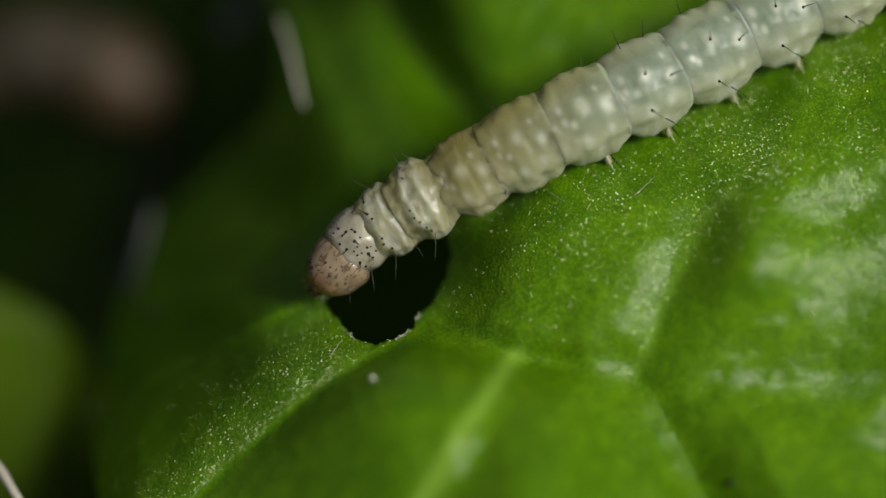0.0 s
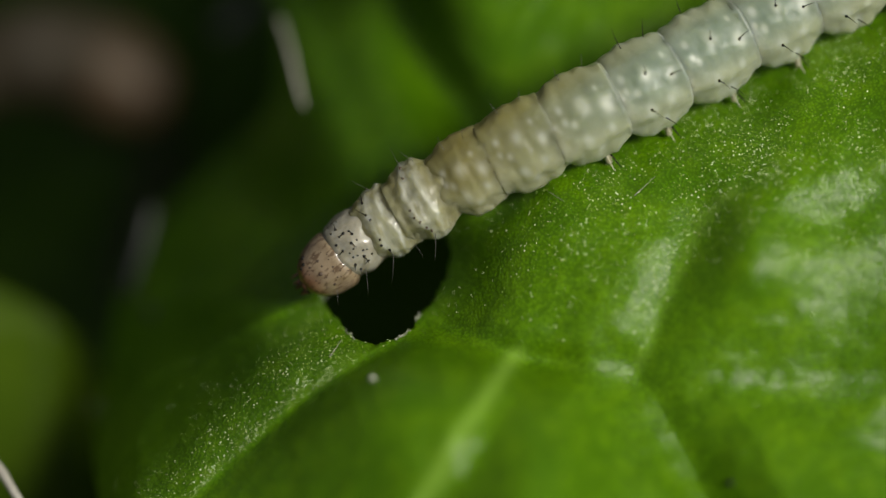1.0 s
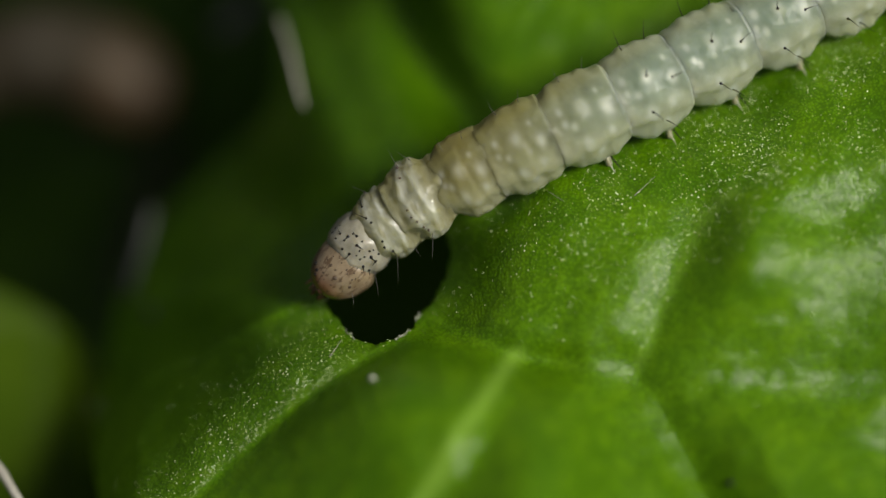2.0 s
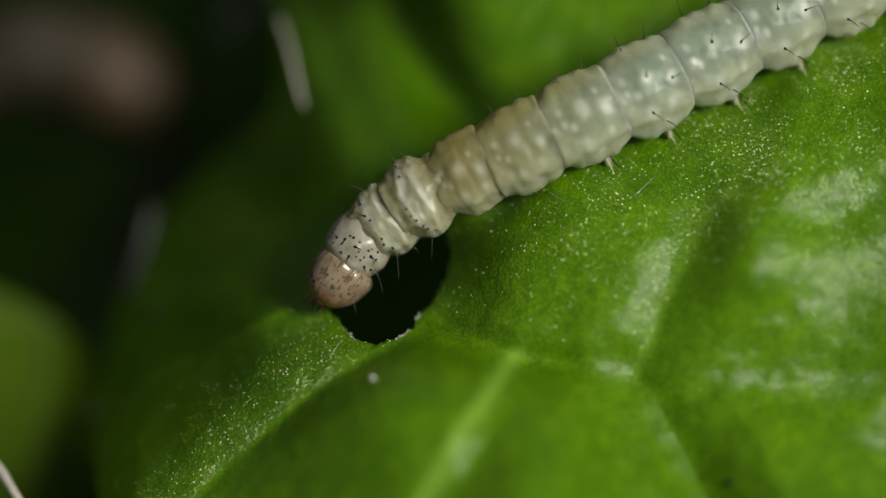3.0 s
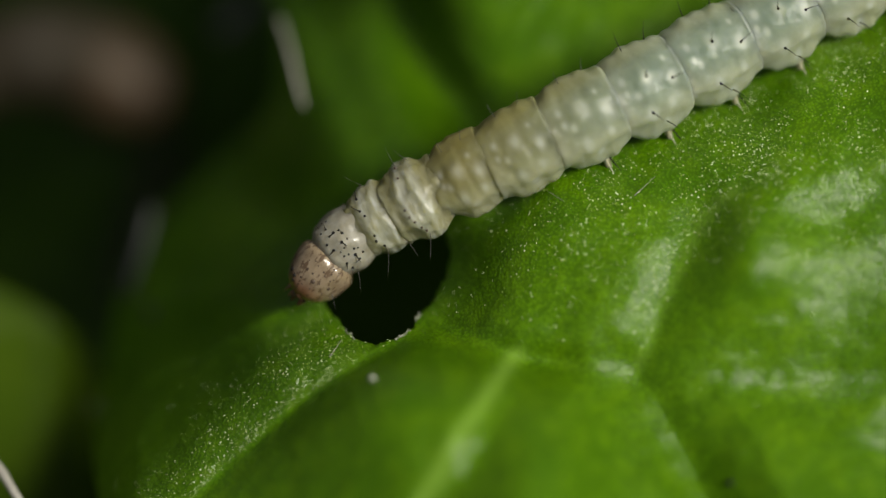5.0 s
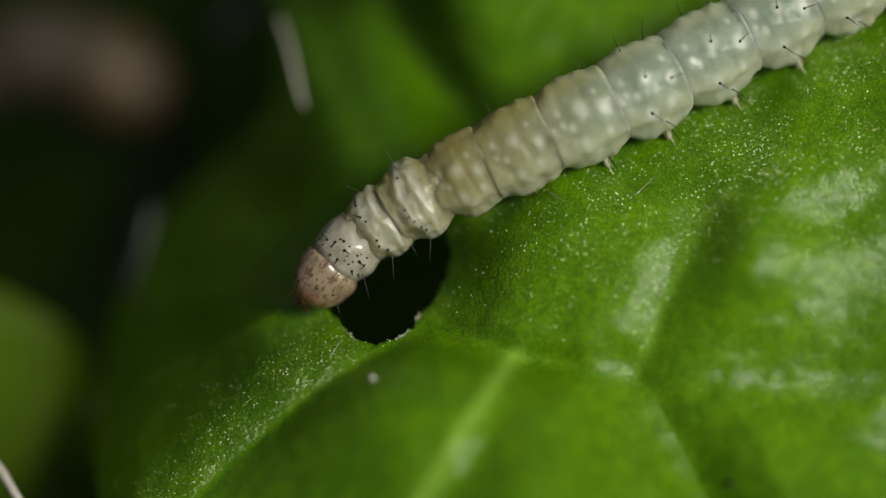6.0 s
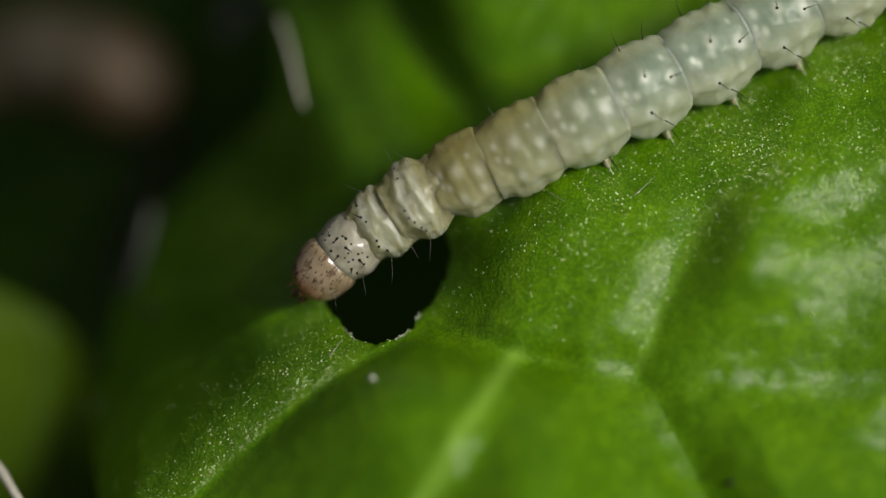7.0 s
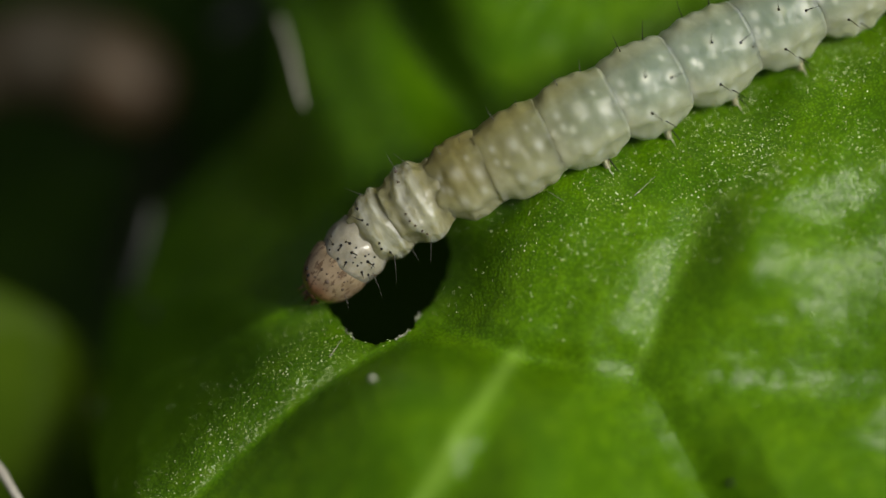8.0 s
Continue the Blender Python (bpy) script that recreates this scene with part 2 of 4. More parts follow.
def leaf_height(pts):
    """Height of the blade and how pale its ribs and their painted sheen are."""
    rel = pts - NECK
    t, n = rel @ AXIS, rel @ ACROSS
    z = np.interp(n, SLOPE[:, 0], SLOPE[:, 1])
    # the blade rises towards the side vein, swells beyond it and then falls
    edge = np.interp(-pts[:, 1], -SEAM[:, 1], SEAM[:, 0])
    past = pts[:, 0] - edge
    z = z + (np.interp(n, SAG[:, 0], SAG[:, 1]) - z) * step(past, -0.2, 2.0)
    bend = 0.07 + 0.25 * step(pts[:, 1], -1.6, -2.4)
    soft = bend * np.log1p(np.exp(np.clip(past / bend, -30, 30)))
    rise = -0.6 + 0.28 * np.maximum(np.minimum(pts[:, 0], edge) + 0.2, 0) + (0.22 + 0.32 * step(pts[:, 1], -3.2, -1.2)) * (1 - np.exp(-soft / (0.85 + 0.2 * step(pts[:, 1], -0.2, -0.9)))) - (0.12 * step(pts[:, 1], -2.3, -0.2) + 0.52 * step(pts[:, 1], -0.7, -2.8)) * np.maximum(0, past - 1.05)
    z = z + rise * step(n, -0.3, -3.2) + 0.36 * np.exp(-((pts[:, 0] - 4.15) / 0.85) ** 2 - ((pts[:, 1] + 0.2) / 0.7) ** 2)
    # the near lobe stands up along one furrow
    near = inside(pts, LOBE)
    blunt = 0.008 + 0.035 * step(pts[:, 0], -0.6, 0.8) + 0.40 * step(pts[:, 0], 1.5, 2.5)
    gap = nearest(pts, FOLD)[0]
    quick, slow = np.ones(len(pts)), np.ones(len(pts))
    for side_of in (FOLD[:43], FOLD[42:61], FOLD[60:]):
        g = np.sqrt(nearest(pts, side_of)[0] ** 2 + blunt) - np.sqrt(blunt)
        quick *= 1 - np.exp(-g / 0.35)
        slow *= 1 - np.exp(-g / 1.2)
    lobe = (1.1 - 0.5 * step(pts[:, 0], -3.4, 1.6)) * quick + 1.05 * slow
    z = z + np.where(near, lobe, 0) * (0.9 + 0.27 * np.clip(pts[:, 0], -3, 3)) * (1 - 0.52 * step(pts[:, 0], 0.8, 2.8)) - 0.03 * np.exp(-(gap / 0.22) ** 2) * step(pts[:, 0], 0.4, -0.4)
    z = z + np.where(near, 0.19 * np.clip(pts[:, 0] + 2.8, 0, 3.55) * (1 - step(pts[:, 0], 0.9, 2.4)), 0) * quick
    z = z - 0.12 * np.exp(-(gap / 0.2) ** 2) * step(pts[:, 0], -0.4, 0.2) * step(pts[:, 0], 2.4, 1.4) + 0.10 * np.log1p(np.exp((-1.5 - pts[:, 1]) / 0.5))
    # beyond the larva the blade drops away, least towards its tail
    ledge = -0.85 - 1.2 * step(n, -0.15, 0.75) - 0.22 * np.maximum(0, n - 0.5)
    steep = -0.85 + (z + 0.85) * (1.42 - 0.15 * step(t, 1.0, 3.0))
    z = np.where(n > -0.15, steep + (ledge - steep) * step(t, 1.3, 3.6), z)
    m = n - 0.39 * (t + 0.64)
    side = step(t, 1.3, -0.3)
    high, top = step(pts[:, 1], -1.6, -0.5), step(pts[:, 1], 0.3, 1.7)
    z = z + side * (0.25 * step(m, 0.6, -0.6) - (0.95 - 0.1 * high - 0.4 * top) * np.maximum(0, m - 0.2 + 0.45 * high) ** (1.4 - 0.25 * top) - (1.45 - 1.03 * high) * 0.4 * np.log1p(np.exp(np.clip((m + 0.8 - 0.12 * step(t, -1.0, -2.6) + 0.5 * high) / 0.4, -30, 30))))
    z = z - 1.3 * np.maximum(0, -3.8 - pts[:, 0]) ** 1.5 * step(pts[:, 1], -1.2, -1.8)
    # pulled down round the bite
    away = np.hypot((pts[:, 0] + 0.66) / 1.32, (pts[:, 1] + 0.2) / 1.0)
    z = z - 2.2 * np.exp(-away ** 2) + 1.2 * np.exp(-(away / 1.9) ** 2)
    calm = 1 - 0.8 * near
    z = z + 0.075 * calm * wobble(pts, 1.6, 2.0) + 0.022 * calm * wobble(pts, 4.1, 5.0) + 0.011 * wobble(pts, 10.0, 1.0)
    vein_sheen, furrow = np.zeros(len(pts)), np.zeros(len(pts))
    for line, left, right, depth in VEIN_LINES:
        d, foot, along = nearest(pts, line)
        depth = depth * (0.35 + 0.65 * step(along, 0.0, 0.3)) if line[0][0] > 3.6 or line[0][0] < 1.3 else depth
        w = left + (right - left) * (0.5 + 0.5 * np.clip((pts[:, 0] - foot[:, 0]) / np.maximum(d, 0.08), -1, 1))
        furrow = np.cbrt(furrow ** 3 + (depth * np.exp(-(np.sqrt(d * d + 0.004) / w) ** 1.75)) ** 3)
    for line, pale, wide in RIB_SHEEN:
        vein_sheen = np.maximum(vein_sheen, pale * np.exp(-(nearest(pts, smooth_line(line))[0] / wide) ** 2))
    return z - furrow, vein_sheen


def sheet(name, parent, mats, outline, holes, height, grid, thick, x_span, y_span, label="", spread=False):
    """A thin blade over an outline, with holes cut cleanly through it."""
    xs = np.arange(x_span[0], x_span[1] + grid / 2, grid)
    ys = np.arange(y_span[0], y_span[1] + grid / 2, grid)
    gx, gy = np.meshgrid(xs, ys)
    pts = np.stack([gx.ravel(), gy.ravel()], 1)
    keep = inside(pts, outline)
    for h in holes:
        keep &= ~inside(pts, h)
    w = len(xs)
    idx = np.arange(len(pts)).reshape(gx.shape)
    quads = np.stack([idx[:-1, :-1], idx[:-1, 1:], idx[1:, 1:], idx[1:, :-1]], -1).reshape(-1, 4)
    quads = quads[keep[quads].any(1)]
    loose = np.unique(quads)
    out = loose[~keep[loose]]
    best = np.full(len(out), 1e9)
    place = pts[out].copy()
    for line in (outline, *holes):
        d, foot, _ = nearest(pts[out], line, True)
        m = d < best
        best[m], place[m] = d[m], foot[m]
    pts[out] = place
    remap = -np.ones(len(pts), int)
    remap[loose] = np.arange(len(loose))
    used = pts[loose]
    z, vein_sheen = height(used)
    me = bpy.data.meshes.new(name)
    if spread:
        used = used * ((REACH - z) / REACH)[:, None]
    me.from_pydata((np.column_stack([used, z]) * MM).tolist(), [], remap[quads].tolist())
    layer = me.attributes.new("vein_sheen", "FLOAT", "POINT")
    layer.data.foreach_set("value", vein_sheen.astype(np.float32))
    for m in mats:
        me.materials.append(m)
    me.shade_smooth()
    ob = new(name, me)
    ob.parent = parent
    solid = ob.modifiers.new("thickness", "SOLIDIFY")
    solid.thickness, solid.offset = thick * MM, -1
    solid.material_offset_rim = len(mats) - 1
    return tagged(ob, label=label)


def leaf_spots(pts, lift=0.0):
    """Places on the blade, seen over these places of the working plane."""
    z = leaf_height(pts)[0]
    return np.column_stack([pts * ((REACH - z) / REACH)[:, None], z + lift])


def thing(name, label, category, at=Matrix.Identity(4), group="", kind=""):
    """An empty at a thing's base, in the working plane."""
    ob = new(name)
    ob.empty_display_size = MM
    ob.matrix_world = PLANE @ at
    return tagged(ob, label, category, group, kind)


# ---- ground under the plants ----
def build_ground():
    bm = bmesh.new()
    bmesh.ops.create_grid(bm, x_segments=60, y_segments=60, size=1.0)
    for v in bm.verts:
        v.co.z = 0.004 * noise.noise(v.co * 12)
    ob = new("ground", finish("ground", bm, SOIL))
    tagged(ob, "dark bare soil far below the leaves", "ground", kind="structure")


build_ground()

# ---- the eaten leaf ----
HOLE = closed_line([(-1.514, -0.707), (-1.400, -0.821), (-1.286, -0.950), (-1.157, -1.093), (-0.993, -1.179), (-0.829, -1.200), (-0.671, -1.150), (-0.514, -1.093), (-0.364, -0.971), (-0.300, -0.836), (-0.193, -0.736),
                    (-0.050, -0.521), (0.057, -0.264), (0.100, -0.050), (0.043, 0.150), (-0.114, 0.279), (-0.457, 0.329), (-0.814, 0.257), (-1.100, 0.079), (-1.314, -0.207),
                    (-1.493, -0.457), (-1.586, -0.614)], 6)
turn = np.arange(len(HOLE))
HOLE = HOLE + 0.012 * np.stack([np.sin(turn * 1.9) + np.sin(turn * 0.83), np.cos(turn * 1.4) + np.sin(turn * 2.7)], 1)
EDGE = closed_line([(-4.35, -3.279), (-4.40, -2.493), (-4.30, -1.779), (-4.186, -1.064), (-3.971, -0.279), (-3.543, 0.436), (-2.85, 1.079), (-2.25, 1.721), (-2.10, 2.293), (-2.10, 3.150), (-2.2, 4.936),
                    (0.829, 8.150), (6.543, 7.579), (10.829, 3.864), (11.186, -1.136), (8.686, -5.779), (2.257, -7.564), (-3.100, -6.493), (-4.171, -4.850)], 8)


def build_leaf():
    leaf = thing("eaten_leaf", "glossy bright green puckered leaf with a chewed hole", "leaf")
    sheet("blade", leaf, [LEAF, RIM], EDGE, [HOLE], leaf_height, 0.045, 0.22, (-5.6, 11.4), (-7.6, 8.2), spread=True)
    # ragged pale tissue left along the bite
    rng = random.Random(4)
    for start, end, wide in ((50, 56, 0.035), (38, 46, 0.022), (14, 20, 0.014)):
        bm = bmesh.new()
        rings = []
        for i in range(start, end + 1):
            p = HOLE[i]
            inward = np.array([-0.75, -0.35]) - p
            inward /= np.hypot(*inward)
            ease_end = math.sin(math.pi * (i - start + 0.35) / (end - start + 0.7)) ** 0.5
            reach = wide * ease_end * rng.uniform(0.6, 1.0)
            back = 0.02 * ease_end * rng.uniform(0.6, 1.2)
            rise = rng.uniform(0.004, 0.010)
            (x0, y0, z0), (x1, y1, z1) = leaf_spots(np.array([p - inward * back, p + inward * reach]), 0.004)
            zm = 0.5 * (z0 + z1) + rise
            drop = rng.uniform(0.0, 0.03)
            rings.append([(x0, y0, z0), ((x0 + x1) / 2, (y0 + y1) / 2, zm), (x1, y1, z0 - drop), (x1, y1, z0 - drop - 0.012), ((x0 + x1) / 2, (y0 + y1) / 2, zm - 0.03), (x0, y0, z0 - 0.03)])
        loft(bm, rings)
        part("torn_tissue", bm, RIM, leaf, "ragged pale torn leaf tissue")
    # glistening swollen cells of the leaf's skin, each a small dome, thickest where the blade shines
    dew = np.random.RandomState(8)
    gx, gy = np.meshgrid(np.arange(-4.2, 5.8, 0.028), np.arange(-3.3, 3.3, 0.028))
    cand = np.stack([gx.ravel(), gy.ravel()], 1) + dew.uniform(-0.014, 0.014, (gx.size, 2))
    rel = cand - NECK
    along, over = rel @ AXIS, rel @ ACROSS
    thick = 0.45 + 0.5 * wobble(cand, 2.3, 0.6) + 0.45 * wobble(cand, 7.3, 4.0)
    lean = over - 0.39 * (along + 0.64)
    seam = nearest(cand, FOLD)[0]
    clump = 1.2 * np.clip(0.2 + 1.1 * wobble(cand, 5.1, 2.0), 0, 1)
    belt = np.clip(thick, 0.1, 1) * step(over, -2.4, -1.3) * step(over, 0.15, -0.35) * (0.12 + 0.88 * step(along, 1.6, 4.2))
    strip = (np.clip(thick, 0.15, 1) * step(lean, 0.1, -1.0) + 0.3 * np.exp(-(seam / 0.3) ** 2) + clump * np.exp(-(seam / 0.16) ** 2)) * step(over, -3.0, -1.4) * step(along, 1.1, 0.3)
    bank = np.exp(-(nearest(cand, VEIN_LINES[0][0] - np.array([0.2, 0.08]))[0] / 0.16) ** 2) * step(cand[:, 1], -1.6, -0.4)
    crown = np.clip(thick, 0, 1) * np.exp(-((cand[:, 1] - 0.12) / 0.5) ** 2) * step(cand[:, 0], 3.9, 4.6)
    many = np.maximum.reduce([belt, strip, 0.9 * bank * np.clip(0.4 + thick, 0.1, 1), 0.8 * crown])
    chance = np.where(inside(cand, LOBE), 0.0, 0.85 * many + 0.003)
    spots = cand[inside(cand, EDGE) & ~inside(cand, HOLE) & (dew.uniform(0, 1, len(cand)) < chance)]
    mid, e = leaf_spots(spots), 0.01
    run_x = leaf_spots(spots + np.array([e, 0])) - leaf_spots(spots - np.array([e, 0]))
    run_y = leaf_spots(spots + np.array([0, e])) - leaf_spots(spots - np.array([0, e]))
    up = np.cross(run_x, run_y)
    up /= np.linalg.norm(up, axis=1)[:, None]
    side = run_x / np.linalg.norm(run_x, axis=1)[:, None]
    fore = np.cross(up, side)
    rad = dew.choice([0.004, 0.005, 0.006, 0.0075, 0.009, 0.012], len(spots))[:, None]
    spin = math.pi / 3
    verts = []
    for wide, tall in ((1.0, -0.1), (0.6, 0.42)):
        for j in range(6):
            verts.append(mid + rad * (side * wide * math.cos(j * spin) + fore * wide * math.sin(j * spin) + up * tall))
    verts.append(mid + rad * up * 0.6)
    verts = np.stack(verts, 1).reshape(-1, 3) * MM
    one = [(j, (j + 1) % 6, 6 + (j + 1) % 6, 6 + j) for j in range(6)], [(6 + j, 6 + (j + 1) % 6, 12) for j in range(6)]
    base = 13 * np.arange(len(spots))[:, None, None]
    me = bpy.data.meshes.new("leaf_glitter")
    me.from_pydata(verts.tolist(), [], (base + np.array(one[0])).reshape(-1, 4).tolist() + (base + np.array(one[1])).reshape(-1, 3).tolist())
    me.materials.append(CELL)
    me.shade_smooth()
    cells = new("leaf_glitter", me)
    cells.parent = leaf
    tagged(cells, "tiny glossy cells on the leaf skin, glints in their colour", kind="stuff")
    # single pale hairs lying on the blade
    for a, b, r in (((2.414, 0.671), (2.686, 0.921), 0.0045), ((-1.436, -1.364), (-1.271, -1.136), 0.0045), ((1.314, 0.736), (1.543, 0.593), 0.004)):
        bm = bmesh.new()
        pa, pb = np.array(a), np.array(b)
        path = []
        for s in np.linspace(0, 1, 7):
            q = pa + (pb - pa) * s
            path.append(tuple(leaf_spots(q[None], 0.015 + 0.03 * math.sin(math.pi * s))[0]))
        tube(bm, path, [r * (1 - 0.6 * s) for s in np.linspace(0, 1, 7)], 6)
        part("leaf_hair", bm, STRAW, leaf, "fine pale hair")
    return leaf


build_leaf()


def build_specks():
    # the black speck is added in place of dust on the sensor
    for name, at, size, mat, label in (("grit_grain", (-0.886, -1.636), 0.045, GRIT, "tiny pale round grain on the green leaf"),
                                       ("black_speck", (3.629, -2.957), 0.04, DARK, "tiny black speck added on the green leaf")):
        q = np.array(at)
        x, y, z = leaf_spots(q[None])[0]
        bm = bmesh.new()
        bmesh.ops.create_icosphere(bm, subdivisions=3, radius=size * MM)
        for v in bm.verts:
            v.co *= 1 + 0.12 * noise.noise(v.co / (size * MM) * 1.6)
            v.co.z *= 0.8
        ob = new(name, finish(name, bm, mat))
        ob.matrix_world = PLANE @ pose(x * MM, y * MM, (z + size * 0.5) * MM)
        tagged(ob, label, "speck")


build_specks()


# ---- plants below and behind ----
def far(px, py, z):
    """A place seen over (px, py) of the working plane, at depth z."""
    s = (REACH - z) / REACH
    return px * s, py * s, z


def build_lower_leaves():
    def bowl(pts):
        z = -5.2 - 0.12 * (pts[:, 0] + 6.2) + 0.4 * np.maximum(0, -1.2 - pts[:, 1]) + 0.3 * wobble(pts, 0.7, 1.0) - 1.6 * np.maximum(0, pts[:, 0] + 6.0) ** 2 - 0.02 * (pts[:, 1] + 4) ** 2
        return z, np.zeros(len(pts))
    lit = thing("lower_leaf", "blurred yellowish green leaf below the eaten one", "leaf", group="lower leaves")
    out = closed_line([(-4.7, -7.5), (-4.7, -4), (-5.2, -2.0), (-6.0, -0.9), (-8, -0.3), (-11, -0.8), (-14, -4), (-13, -8), (-9, -10)], 8)
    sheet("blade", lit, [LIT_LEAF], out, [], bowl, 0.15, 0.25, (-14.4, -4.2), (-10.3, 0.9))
    bm = bmesh.new()
    line = smooth_line([(-7.0, -0.8), (-7.1, -3), (-7.6, -5.5), (-8.4, -8)], 8)
    tube(bm, [(*q, z) for q, z in zip(line, bowl(line)[0])], [0.16] * len(line), 12)
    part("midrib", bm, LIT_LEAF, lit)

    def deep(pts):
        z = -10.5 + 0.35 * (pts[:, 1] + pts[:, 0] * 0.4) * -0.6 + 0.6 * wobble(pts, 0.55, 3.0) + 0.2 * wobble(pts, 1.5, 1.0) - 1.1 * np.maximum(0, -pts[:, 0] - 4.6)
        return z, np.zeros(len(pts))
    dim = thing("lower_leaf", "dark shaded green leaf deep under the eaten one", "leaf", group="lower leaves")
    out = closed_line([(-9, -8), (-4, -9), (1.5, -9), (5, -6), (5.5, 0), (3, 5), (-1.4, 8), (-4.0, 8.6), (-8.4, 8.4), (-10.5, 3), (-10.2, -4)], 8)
    # the shade down here is in the darker green
    sheet("blade", dim, [SHADED_LEAF], out, [], deep, 0.15, 0.25, (-11.2, 6), (-9.8, 9.4))
    bm = bmesh.new()
    line = smooth_line([far(*(-3.457, 1.364), -10)[:2], far(*(-3.900, 0.150), -10)[:2], far(*(-3.993, -0.564), -10)[:2], far(*(-3.671, -1.421), -10)[:2]], 6)
    tube(bm, [(*q, z) for q, z in zip(line, deep(line)[0] + 0.1)], [0.22] * len(line), 12)
    part("midrib", bm, WITHERED, dim, "pale raised midrib")


build_lower_leaves()


def build_background_bits():
    # pale fibres, and grey slivers added in place of dim grey smudges
    for a, b, za, zb, r, mat, label in (((-2.07, 2.92), (-1.74, 1.80), -3.4, -2.6, 0.033, STRAW, "pale straw-coloured dry plant fibre"), ((-5.814, -2.493), (-5.257, -3.279), -0.9, -0.6, 0.055, STRAW, "pale straw-coloured dry plant fibre"),
                                        ((-3.686, 0.543), (-3.971, -0.600), -4.6, -4.6, 0.09, SLIVER, "blurred dark grey sliver added for a grey smudge"),
                                        ((-3.72, -0.72), (-3.60, -1.08), -4.0, -4.0, 0.07, SLIVER, "blurred dark grey sliver added for a grey smudge"),
                                        ((-2.85, 2.70), (-2.25, 3.25), -7.5, -7.5, 0.19, SLIVER, "blurred dark grey sliver added for a grey smudge")):
        pa, pb = Vector(far(*a, za)), Vector(far(*b, zb))
        base = (pa + pb) / 2
        ob = thing("dry_fibre", label, "fibre", Matrix.Translation(base * MM), group="dry fibres")
        bm = bmesh.new()
        path = [(pa + (pb - pa) * s) - base + Vector((0.02 * math.sin(5 * s), 0, 0.05 * math.sin(3 * s))) for s in np.linspace(0, 1, 12)]
        tube(bm, path, [r * (0.75 + 0.35 * math.sin(math.pi * s) + 0.06 * math.sin(17 * s)) for s in np.linspace(0, 1, 12)], 10)
        part("strand", bm, mat, ob)
    # withered brown stem end
    base = Vector(far(*(-4.529, 2.150), -9))
    ob = thing("withered_stem", "withered brown stem end far out of focus", "stem", Matrix.Translation(base * MM))
    for name, ends, mat, label in (("stem", (0.0, 0.72), WITHERED, ""), ("tip", (0.70, 1.0), LIT_TIP, "paler stem tip, its lit look in the colour")):
        bm = bmesh.new()
        path, radii = [], []
        for s in np.linspace(*ends, 16):
            q = Vector(far(*(np.array((-6.457, 2.007)) * (1 - s) + np.array((-3.457, 1.721)) * s), -9)) - base
            q.y += 0.75 * math.sin(math.pi * s)
            path.append(q)
            radii.append(0.78 * (0.75 + 0.3 * math.sin(2.6 * s) + 0.05 * math.sin(19 * s)) * (1 if s < 0.85 else math.sqrt(max(0.02, 1 - ((s - 0.85) / 0.15) ** 2))))
        tube(bm, path, radii, 20)
        part(name, bm, mat, ob, label)


build_background_bits()

# ---- the larva ----
LARVA = thing("caterpillar", "pale translucent greenish caterpillar with brown head chewing the leaf", "caterpillar", Matrix.Translation((0, 0, -0.0009)))
REST = 0.9   # the larva's frame lies this far under the plane in focus


def flat(p, z=0.0):
    return Vector((p[0], p[1], z + REST))


def ease(v, a, b):
    t = max(0.0, min(1.0, (v - a) / (b - a)))
    return t * t * (3 - 2 * t)


